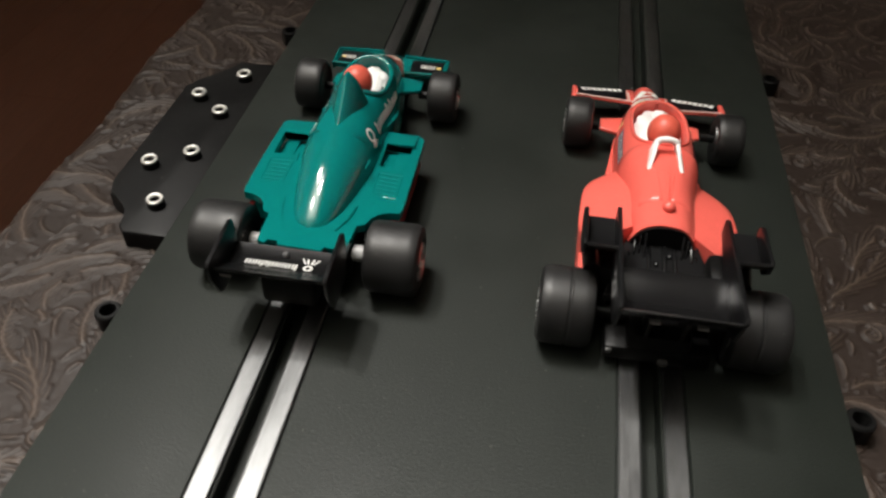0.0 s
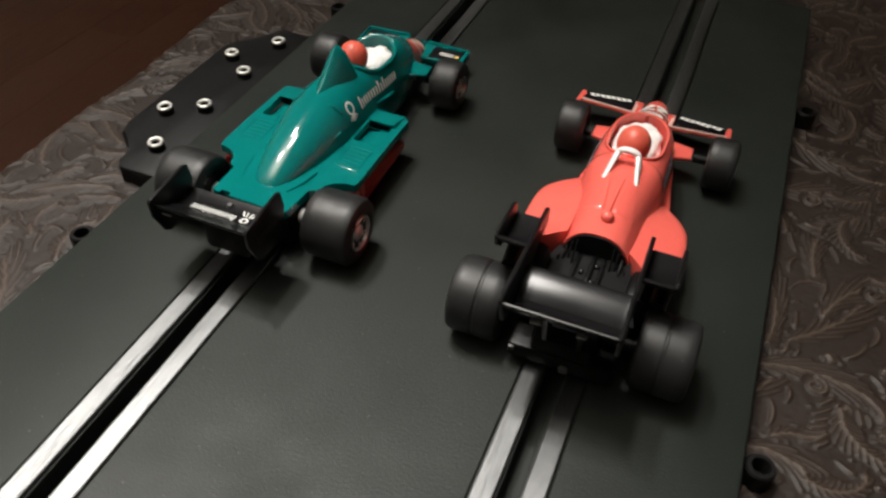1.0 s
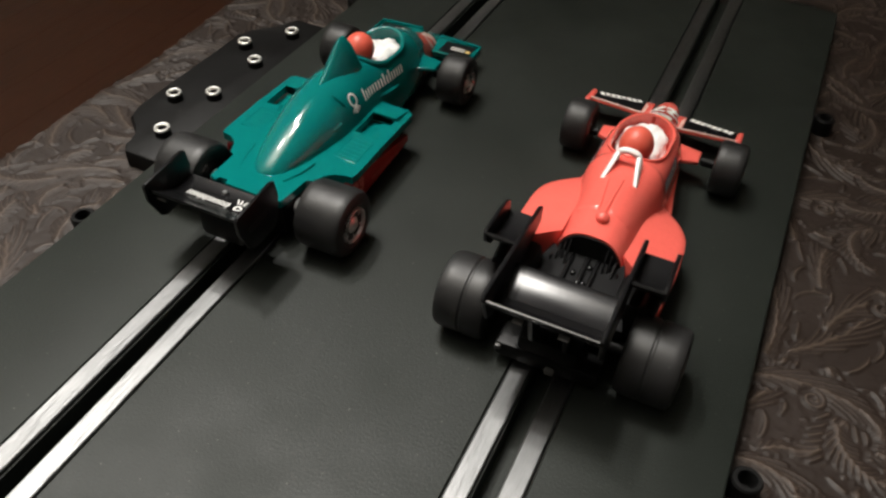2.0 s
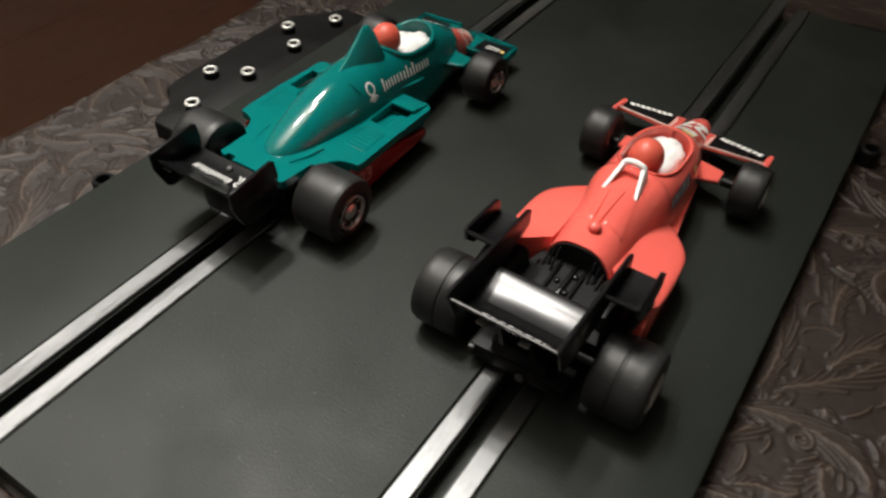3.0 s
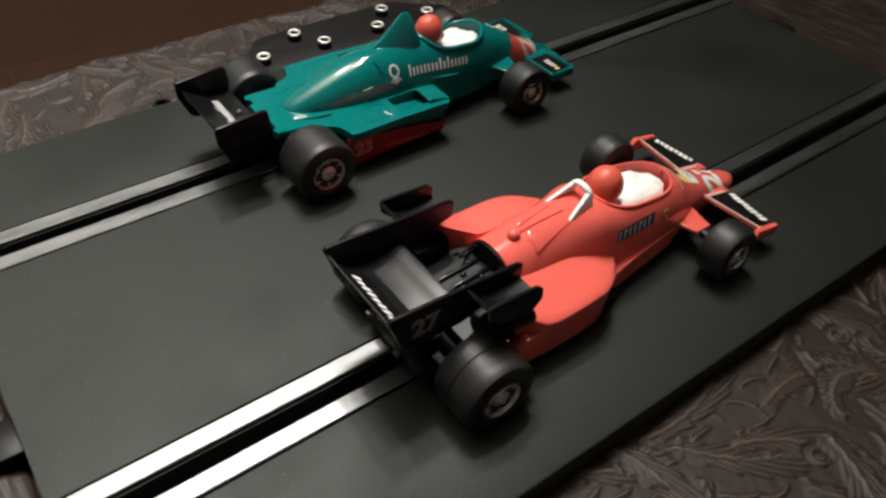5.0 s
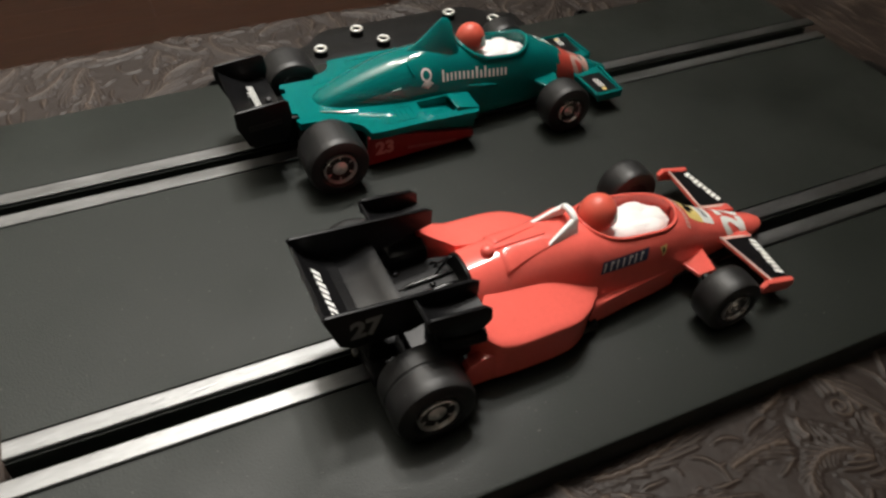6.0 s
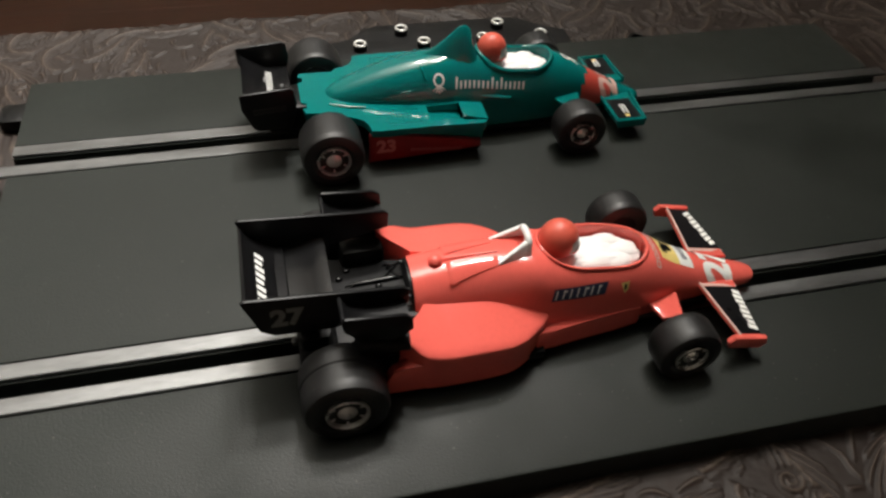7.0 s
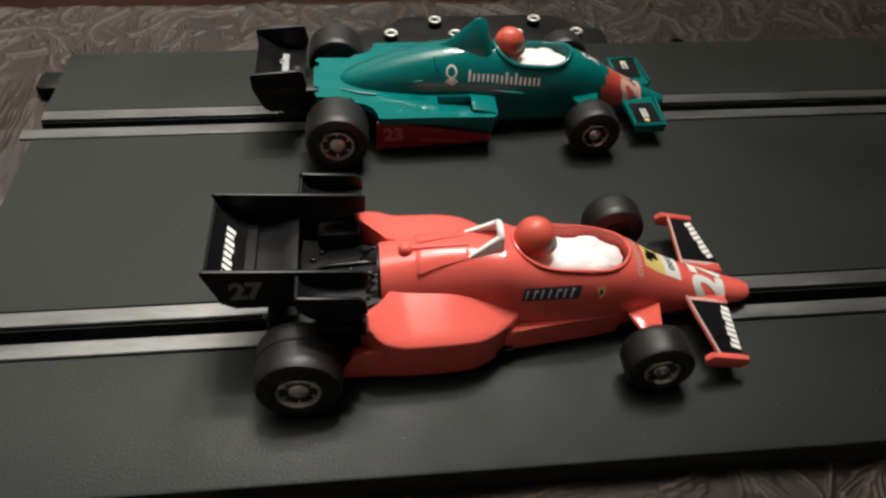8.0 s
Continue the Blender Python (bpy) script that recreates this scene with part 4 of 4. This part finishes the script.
    for s in (-1, 1):
        bm = bmesh.new()
        prism(bm, [(-0.0192, 0.0304), (-0.0184, 0.0311), (0.0150, 0.0291), (0.0164, 0.0281), (0.0162, 0.0240), (0.0050, 0.0214), (0.0, 0.0192), (-0.0130, 0.0194), (-0.0160, 0.0212)], s * 0.0122, s * 0.0132, "vz", bevel=0.0003)
        ep = part("endplate", bm, SATIN_BLACK, wing, "long black wing endplate")
        et = skin(ep)
        bm = bmesh.new()
        if s > 0:
            figures(bm, et, "27", 0.0068, (-0.0135, 0.0228), (1, 0), (0, 1), "right")
        else:
            figures(bm, et, "27", 0.0068, (-0.0045, 0.0228), (-1, 0), (0, 1), "left")
        part("race_number", bm, PRINT_GREY, ep, "grey printed race number 27")
        bm = bmesh.new()
        strip(bm, [(0.0012, 0.0284), (0.0030, 0.0264), (0.0060, 0.0252), (0.0100, 0.0246), (0.0155, 0.0250)], s * 0.0130, s * 0.0206, 0.0008)
        prism(bm, [(0.0005, 0.0292), (0.0014, 0.0300), (0.0140, 0.0290), (0.0156, 0.0276), (0.0158, 0.0246), (0.0140, 0.0226), (0.0110, 0.0218), (0.0040, 0.0232), (0.0010, 0.0262)], s * 0.0200, s * 0.0210, "vz", bevel=0.0003)
        tube(bm, [(s * 0.0130, 0.0010, 0.0286), (s * 0.0204, 0.0010, 0.0288)], 0.0005, seg=6)
        part("winglet", bm, SATIN_BLACK, wing, "small black winglet with outer plate")
        bm = bmesh.new()
        box(bm, (min(s * 0.010, s * 0.0165), 0.004, 0.0085), (max(s * 0.010, s * 0.0165), 0.0150, 0.0200), 0.002)
        tube(bm, [(s * 0.0175, 0.0045, 0.0185), (s * 0.0185, 0.0155, 0.0190)], 0.0022, seg=14)
        part("exhaust", bm, MATT_BLACK, engine, "black exhaust and radiator moulding")
        bm = bmesh.new()
        prism(bm, [(-0.0120, 0.0206), (-0.004, 0.0198), (-0.005, 0.0110), (-0.009, 0.0110)], s * 0.0035, s * 0.0045, "vz")
        part("wing_stay", bm, MATT_BLACK, wing)
        bm = bmesh.new()
        box(bm, (s * 0.0050 - 0.0012, -0.0184, 0.0256), (s * 0.0050 + 0.0012, -0.0168, 0.0261), 0.0002, 1)
        part("bracket", bm, DARK_GREY, wing)
    # chassis under the car
    bm = bmesh.new()
    box(bm, (-0.0165, 0.010, 0.0016), (0.0165, 0.050, 0.0045), 0.0006)
    box(bm, (-0.0075, 0.050, 0.0016), (0.0075, 0.098, 0.0042), 0.0006)
    box(bm, (-0.0125, -0.0085, 0.0024), (0.0125, 0.010, 0.0070), 0.0008)
    box(bm, (-0.0012, 0.088, -0.004), (0.0012, 0.098, 0.003), 0.0003)
    part("chassis", bm, MATT_BLACK, c, "black plastic chassis")
    bm = bmesh.new()
    tube(bm, [(-0.020, 0, 0.0096), (0.020, 0, 0.0096)], 0.0016, seg=12)
    part("rear_axle", bm, MATT_BLACK, c)
    bm = bmesh.new()
    box(bm, (-0.0122, -0.0094, 0.0052), (-0.0108, -0.0084, 0.0066), 0.0003)
    box(bm, (0.0004, -0.0100, 0.0034), (0.0028, -0.0084, 0.0050), 0.0006)
    part("tow_plate", bm, DARK_GREY, c, "dark grey moulded plate under the wing")
    for s in (-1, 1):
        wheel(c, s * 0.0290, 0.0, 0.0097, 0.0132, 0.0049, s)
        wheel(c, 0.0283 if s > 0 else -0.0266, 0.082 if s > 0 else 0.0834, 0.0081, 0.0084, 0.0042, s)
    # prints on the nose and the sides
    bm = bmesh.new()
    figures(bm, tree, "27", 0.0122, (0.0052, 0.1058), (-0.80, 0), (0, -1), "top", lift=0.00022, index=0)
    patch(bm, tree, rect(-0.0060, 0.0830, 0.0038, 0.0890), "top", index=1)
    patch(bm, tree, rect(-0.0058, 0.0890, 0.0037, 0.0935), "top", index=0)
    patch(bm, tree, rect(-0.0024, 0.0844, 0.0004, 0.0876), "top", lift=0.0002, index=2)
    patch(bm, tree, rect(-0.0004, 0.0838, 0.0016, 0.0856), "top", lift=0.0002, index=2)
    wordmark(bm, tree, "top", (-0.0042, 0.0904), (0.0022, 0.0904), 0.0015, 4, index=4, lift=0.0002)
    wordmark(bm, tree, "top", (-0.0070, 0.0803), (0.0070, 0.0803), 0.0014, 8, index=3)
    for side in ("right", "left"):
        patch(bm, tree, rect(0.0514, 0.0158, 0.0652, 0.0189, 0.0008), side, index=4, cuts=(10, 3))
        for k, w in enumerate((0.0005, 0.0012, 0.0004, 0.0004, 0.0014, 0.0005, 0.0010)):
            a = 0.0522 + k * 0.0018
            patch(bm, tree, rect(a, 0.0162, a + 0.0004, 0.0185, 0.0006), side, lift=0.0002, index=0, cuts=(1, 2))
            patch(bm, tree, rect(a + 0.0004, 0.0179, a + 0.0004 + w * 0.8, 0.0184, 0.0001), side, lift=0.0002, index=0, cuts=(2, 1))
        patch(bm, tree, [(0.0694, 0.0178), (0.0718, 0.0178), (0.0715, 0.0159), (0.0706, 0.0148)], side, index=1, cuts=(3, 3))
        patch(bm, tree, rect(0.0703, 0.0160, 0.0709, 0.0173), side, lift=0.0002, index=2, cuts=(2, 2))
    part("print", bm, [PRINT_WHITE, PRINT_YELLOW, PRINT_BLACK, PRINT_PINK, PRINT_BLUE], body, "printed race number 27, yellow badge and bars")


red_car()


# ---- the green car ----
def green_car():
    c = thing("slot_car", (-0.0448, 0.1366, 0), "green single-seater toy slot car with red nose band on the track", "toy car", "slot cars")

    def nose_band(v, u, z):
        return 1 if 0.0893 - 0.55 * max(0, 0.0170 - z) < v < 0.0990 and z > 0.0050 else 0
    bm = bmesh.new()
    rim = hull(bm, [(0.0008, 0.0018, 0.0146, 0.0120, 2.2), (0.0022, 0.0040, 0.0160, 0.0120, 2.2), (0.006, 0.0057, 0.0180, 0.0120, 2.2), (0.012, 0.0074, 0.0205, 0.0120, 2.2), (0.020, 0.0091, 0.0232, 0.0115, 2.2), (0.030, 0.0106, 0.0255, 0.0105, 2.2),
                    (0.040, 0.0111, 0.0264, 0.0080, 2.2), (0.048, 0.0112, 0.0260, 0.0033, 2.2), (0.056, 0.0113, 0.0252, 0.0033, 2.5), (0.066, 0.0110, 0.0246, 0.0033, 2.6), (0.077, 0.0097, 0.0226, 0.0033, 2.5),
                    (0.086, 0.0078, 0.0183, 0.0033, 2.3), (0.095, 0.0060, 0.0126, 0.0032, 2.3), (0.103, 0.0047, 0.0088, 0.0030, 2.2), (0.109, 0.0034, 0.0058, 0.0030, 2.2), (0.1108, 0.0020, 0.0048, 0.0032, 2.2)],
               72, cockpit=(0.0632, 0.0126, 0.0077, 0.0128), index=nose_band)
    body = part("body", bm, [GREEN, PRINT_RED], c, "glossy teal-green moulded body with red nose band", smooth=45)
    tree = skin(body)
    bm = bmesh.new()
    tube(bm, [(u, v, z + 0.0002) for u, v, z in rim] + [(-u, v, z + 0.0002) for u, v, z in rim[::-1]], 0.0008, seg=8, closed=True)
    part("cockpit_rim", bm, GREEN, body, smooth=60)
    bm = bmesh.new()
    hull(bm, [(0.0325, 0.0020, 0.0258, 0.021, 1.6), (0.0365, 0.0034, 0.0282, 0.021, 1.5), (0.041, 0.0046, 0.0318, 0.021, 1.45), (0.0452, 0.0052, 0.0350, 0.021, 1.4), (0.0474, 0.0054, 0.0343, 0.021, 1.45), (0.0490, 0.0054, 0.0290, 0.021, 1.6), (0.0500, 0.0052, 0.0262, 0.021, 1.8)], 16)
    part("headrest_fin", bm, GREEN, body, "pointed green headrest fairing", smooth=40)
    driver(c, (0, 0.0554, 0.0261), 0.0046, 0.0748, 0.0202, 0.0068)

    # deck and sidepods in one flat moulding
    right = [(0.0, 0.0500), (0.0130, 0.0500), (0.0205, 0.0496), (0.0218, 0.0482), (0.0220, 0.0300), (0.0220, 0.0150), (0.0216, 0.0128), (0.0190, 0.0124), (0.0165, 0.0112), (0.0148, 0.0090), (0.0138, 0.0060),
             (0.0118, 0.0048), (0.0116, 0.0000), (0.0112, -0.0060), (0.0090, -0.0067), (0.0086, -0.0054), (0.0060, -0.0054), (0.0056, -0.0070), (0.0, -0.0070)]
    outline = right + [(-u, v) for u, v in right[-2:0:-1]]

    def deck_top(u, v):
        z = 0.0136 + 0.0012 * max(0.0, 1 - abs(u) / 0.022) + 0.0010 * max(0.0, -u) / 0.022
        return z + 0.0009 * max(0.0, (0.012 - v) / 0.018) - 0.0010 * max(0.0, (v - 0.044) / 0.006)
    hole = [(0.0116, 0.0315), (0.0194, 0.0315), (0.0194, 0.0420), (0.0116, 0.0420)]
    bm = bmesh.new()
    holed(bm, outline, [hole, [(-u, v) for u, v in hole[::-1]]], lambda u, v: deck_top(u, v) - 0.0024, deck_top)
    deck = part("deck", bm, GREEN, c, "green sidepods and rear deck", smooth=30)
    for s in (-1, 1):
        bm = bmesh.new()
        prism(bm, [(0.0312, 0.0110), (0.0312, 0.0120), (0.0424, 0.0108), (0.0424, 0.0098)], s * 0.0110, s * 0.0198, "vz")
        part("vent_floor", bm, GREEN, deck)
        bm = bmesh.new()
        prism(bm, [(0.0420, 0.0120), (0.0420, 0.0147), (0.0428, 0.0149), (0.0500, 0.0130), (0.0500, 0.0120)], s * 0.0116, s * 0.0200, "vz", bevel=0.0002)
        part("vent_ramp", bm, GREEN, deck, "raised green vent ramp")
        bm = bmesh.new()
        loop = [(s * u, v, deck_top(s * u, v) - 0.00005) for u, v in ((0.0125, 0.0185), (0.0192, 0.0185), (0.0192, 0.0285), (0.0125, 0.0285))]
        tube(bm, loop, 0.0002, seg=6, closed=True)
        part("panel_outline", bm, GREEN, deck)
        for k in range(5):
            bm = bmesh.new()
            v = 0.0200 + 0.0017 * k
            tube(bm, [(s * 0.0132, v, deck_top(s * 0.0132, v)), (s * 0.0186, v, deck_top(s * 0.0186, v) - 0.00004)], 0.00016, seg=6)
            part("louvre", bm, GREEN, deck)
        # side panels: green above, red skirt below
        bm = bmesh.new()
        prism(bm, [(0.0125, 0.0114), (0.0488, 0.0118), (0.0492, 0.0070), (0.0480, 0.0030), (0.0330, 0.0030), (0.0125, 0.0060)], s * 0.0150, s * 0.0190, "vz", bevel=0.0003)
        panel = part("side_panel", bm, GREEN, c, "green sidepod flank")
        bm = bmesh.new()
        prism(bm, [(0.0118, 0.0008), (0.0122, 0.0112), (0.0170, 0.0108), (0.0478, 0.0056), (0.0482, 0.0030)], s * 0.0190, s * 0.0206, "vz", bevel=0.0003)
        skirt = part("skirt", bm, DARK_RED, c, "dark red side skirt with race number 23")
        st = skin(skirt)
        bm = bmesh.new()
        if s > 0:
            figures(bm, st, "23", 0.0062, (0.0142, 0.0046), (1, 0), (0, 1), "right")
        else:
            figures(bm, st, "23", 0.0062, (0.0222, 0.0046), (-1, 0), (0, 1), "left")
        wordmark(bm, st, "right" if s > 0 else "left", (0.0250, 0.0040), (0.0420, 0.0026), 0.0010, 9, index=0)
        part("race_number", bm, DARK_PRINT, skirt, "faint race number 23")
        # small fairing beside the cockpit and rib beside the hump
        for line, r in (([(0.0100, 0.0500, 0.0150), (0.0112, 0.0560, 0.0146), (0.0112, 0.0600, 0.0142)], [0.0003, 0.0006, 0.0002]),
                        ([(0.0070, 0.0015, 0.0150), (0.0090, 0.0070, 0.0147), (0.0100, 0.0125, 0.0146)], [0.0003, 0.0004, 0.0003]),
                        ([(0.0098, 0.0240, 0.0186), (0.0102, 0.0270, 0.0190)], [0.0002, 0.0004])):
            bm = bmesh.new()
            tube(bm, [(s * x, y, z) for x, y, z in line], r, seg=6)
            part("body_rib", bm, GREEN, body)
        bm = bmesh.new()
        tube(bm, [laid(tree, (s * 0.06, 0.0310 + 0.0012 * k / 8, 0.0246 - 0.0036 * k / 8), (-s, 0, 0), 0.00005) for k in range(9)], [0.0001] + [0.0005] * 7 + [0.0001], seg=6)
        part("body_rib", bm, GREEN, body)
        # front wing half
        bm = bmesh.new()
        holed(bm, [(s * 0.0036, 0.0945), (s * 0.0036, 0.1062), (s * 0.0200, 0.1052), (s * 0.0200, 0.0950)], [], 0.0040, lambda u, v: 0.0052 + 0.02 * max(0, 0.100 - v))
        w = part("front_wing", bm, GREEN, c, "green front wing plane with black printed panel")
        wt = skin(w)
        w.location = (0, 0 if s > 0 else 0.0010, 0.0016 if s > 0 else 0.0022)
        bm = bmesh.new()
        tube(bm, [(s * 0.0040, 0.0948, 0.0056), (s * 0.0197, 0.0953, 0.0056), (s * 0.0198, 0.1050, 0.0056), (s * 0.0040, 0.1060, 0.0056)], 0.0006, seg=6)
        prism(bm, [(0.0945, 0.0058), (0.1055, 0.0058), (0.1050, 0.0028), (0.0955, 0.0028)], s * 0.0197, s * 0.0205, "vz", bevel=0.0002)
        part("wing_edge", bm, GREEN, w)
        bm = bmesh.new()
        patch(bm, wt, rect(s * 0.0075, 0.0962, s * 0.0188, 0.1042), "top", lift=0.00015, cuts=(1, 1), index=0)
        wordmark(bm, wt, "top", (s * 0.0110, 0.0990) if s > 0 else (-0.0180, 0.0990), (s * 0.0162, 0.0990) if s > 0 else (-0.0128, 0.0990), 0.0020, 4, index=1, lift=0.0003)
        patch(bm, wt, rect(s * 0.0166, 0.0990, s * 0.0181, 0.1006), "top", lift=0.0003, cuts=(1, 1), index=2)
        part("wing_print", bm, [PRINT_BLACK, PRINT_WHITE, PRINT_YELLOW], w, "black panel with white bars and yellow dot")
        bm = bmesh.new()
        prism(bm, [(s * 0.006, 0.0745), (s * 0.006, 0.0855), (s * 0.0150, 0.0835), (s * 0.0150, 0.0780)], 0.0100, 0.0114, "uv", bevel=0.0004)
        part("suspension_arm", bm, GREEN, c, "green suspension arm fairing")
        bm = bmesh.new()
        tube(bm, [(s * 0.014, 0.080, 0.0083), (s * 0.020, 0.080, 0.0083)], 0.0013)
        part("stub_axle", bm, MATT_BLACK, c)
    # rear wing
    bm = bmesh.new()
    strip(bm, [(-0.0095, 0.0176), (-0.0120, 0.0172), (-0.0155, 0.0174), (-0.0175, 0.0180), (-0.0180, 0.0186), (-0.0205, 0.0198), (-0.0228, 0.0214), (-0.0240, 0.0226)], -0.0138, 0.0138, 0.0010)
    wing = part("rear_wing", bm, BLACK, c, "black rear wing with tapered endplates", smooth=25)
    wt = skin(wing)
    wing.location.x = -0.0014
    bm = bmesh.new()
    barmark(bm, wt, "top", (0.0040, -0.0148), (-0.0092, -0.0148), 0.0020, 8, index=0, lift=0.0002)
    for k in range(8):
        a = 2 * math.pi * k / 8
        p, q = (0.0066 + 0.0012 * math.cos(a), -0.0158 + 0.0012 * math.sin(a)), (0.0066 + 0.0012 * math.cos(a + 0.8), -0.0158 + 0.0012 * math.sin(a + 0.8))
        patch(bm, wt, [p, q, (0.0066 + (q[0] - 0.0066) * 0.6, -0.0158 + (q[1] + 0.0158) * 0.6), (0.0066 + (p[0] - 0.0066) * 0.6, -0.0158 + (p[1] + 0.0158) * 0.6)], "top", lift=0.0002, cuts=(1, 1))
    for a in (-0.9, -0.3, 0.3, 0.9):
        patch(bm, wt, [(0.0064 + 0.0013 * math.sin(a), -0.0142), (0.0068 + 0.0013 * math.sin(a), -0.0142), (0.0068 + 0.0026 * math.sin(a), -0.0124), (0.0064 + 0.0026 * math.sin(a), -0.0124)], "top", lift=0.0002, cuts=(1, 1))
    part("wing_print", bm, PRINT_WHITE, wing, "white bars and round emblem")
    bm = bmesh.new()
    lathe(bm, [(0.0009, 0.0170), (0.0009, 0.0178), (0.0006, 0.0181), (0.0001, 0.0181)], (0, -0.0120, 0), "z", 16)
    part("rivet", bm, STEEL, wing, "dull metal rivet")
    for s in (-1, 1):
        bm = bmesh.new()
        prism(bm, [(-0.0252, 0.0236), (-0.0245, 0.0243), (-0.0105, 0.0254), (-0.0092, 0.0246), (-0.0085, 0.0200), (-0.0102, 0.0128), (-0.0118, 0.0114), (-0.0205, 0.0112), (-0.0222, 0.0124), (-0.0250, 0.0190)], s * 0.0134, s * 0.0144, "vz", bevel=0.0003)
        ep = part("endplate", bm, SATIN_BLACK, wing, "tapered black wing endplate")
        et = skin(ep)
        bm = bmesh.new()
        wordmark(bm, et, "right" if s > 0 else "left", (-0.0215, 0.0172), (-0.0115, 0.0180), 0.0019, 6, index=0)
        part("endplate_print", bm, PRINT_FAINT, ep, "faint grey bars")
        bm = bmesh.new()
        lathe(bm, [(0.0022, 0.0), (0.0022, 0.0030), (0.0016, 0.0036), (0.0003, 0.0036)], (s * 0.0120 if s > 0 else -0.0156, 0.0, 0.0095), "x", 20)
        part("axle_bush", bm, BUSH, c, "pale grey axle bush")
    bm = bmesh.new()
    box(bm, (-0.0125, -0.0232, 0.0188), (-0.0095, -0.0226, 0.0196), 0.0002, 1)
    part("bracket", bm, DARK_GREY, wing)
    # chassis, gearbox and axle
    bm = bmesh.new()
    box(bm, (-0.0200, 0.0130, 0.0014), (0.0200, 0.0480, 0.0042), 0.0006)
    box(bm, (-0.0075, 0.0480, 0.0016), (0.0075, 0.0960, 0.0040), 0.0006)
    box(bm, (-0.0115, -0.0060, 0.0030), (0.0115, 0.0135, 0.0125), 0.0012)
    box(bm, (-0.0070, -0.0180, 0.0060), (0.0070, -0.0040, 0.0150), 0.0015)
    box(bm, (-0.0012, 0.086, -0.004), (0.0012, 0.096, 0.003), 0.0003)
    part("chassis", bm, MATT_BLACK, c, "black plastic chassis and gearbox")
    bm = bmesh.new()
    tube(bm, [(-0.020, 0, 0.0095), (0.020, 0, 0.0095)], 0.0013, seg=12)
    part("rear_axle", bm, STEEL, c)
    for s in (-1, 1):
        wheel(c, s * 0.0298, 0.0, 0.0095, 0.0138, 0.0051, s)
        wheel(c, s * 0.0270, 0.080, 0.0083, 0.0092, 0.0041, s)
    # prints on the flanks and the nose
    bm = bmesh.new()
    for side, s in (("right", 1), ("left", -1)):
        v0, v1 = (0.0412, 0.0650) if s > 0 else (0.0650, 0.0412)
        barmark(bm, tree, side, (v0, 0.0182 if s > 0 else 0.0161), (v1, 0.0161 if s > 0 else 0.0182), 0.0023 * s, 8, index=0)
        e = (0.0362, 0.0211)
        for k in range(10):
            a, b = 2 * math.pi * k / 10, 2 * math.pi * (k + 1) / 10
            patch(bm, tree, [(e[0] + 0.0018 * math.cos(t) * r, e[1] + 0.0019 * math.sin(t) * r) for t, r in ((a, 1), (b, 1), (b, 0.70), (a, 0.70))], side, cuts=(1, 1), index=0)
        for a in (-1.2, -0.6, 0.0, 0.6, 1.2):
            patch(bm, tree, [(e[0] - 0.00025 + 0.0006 * a, e[1] - 0.0018), (e[0] + 0.00025 + 0.0006 * a, e[1] - 0.0018), (e[0] + 0.00025 + 0.0016 * a, e[1] - 0.0038 + 0.0007 * abs(a)), (e[0] - 0.00025 + 0.0016 * a, e[1] - 0.0038 + 0.0007 * abs(a))], side, cuts=(1, 2), index=0)
    figures(bm, tree, "23", 0.0100, (0.0056, 0.1010), (-1, 0), (0, -1), "top", index=1)
    for k in range(8):
        a, b = 2 * math.pi * k / 8, 2 * math.pi * (k + 1) / 8
        patch(bm, tree, [(0.0016 * math.cos(t) * r, 0.0815 + 0.0018 * math.sin(t) * r) for t, r in ((a, 1), (b, 1), (b, 0.66), (a, 0.66))], "top", cuts=(1, 1), index=0)
    for a in (-1.2, -0.4, 0.4, 1.2):
        patch(bm, tree, [(-0.0002 + 0.0006 * a, 0.0834), (0.0002 + 0.0006 * a, 0.0834), (0.0002 + 0.0016 * a, 0.0856), (-0.0002 + 0.0016 * a, 0.0856)], "top", cuts=(1, 1), index=0)
    part("print", bm, [PRINT_WHITE, PRINT_PINK], body, "white printed bars, round emblem and number 23")


green_car()
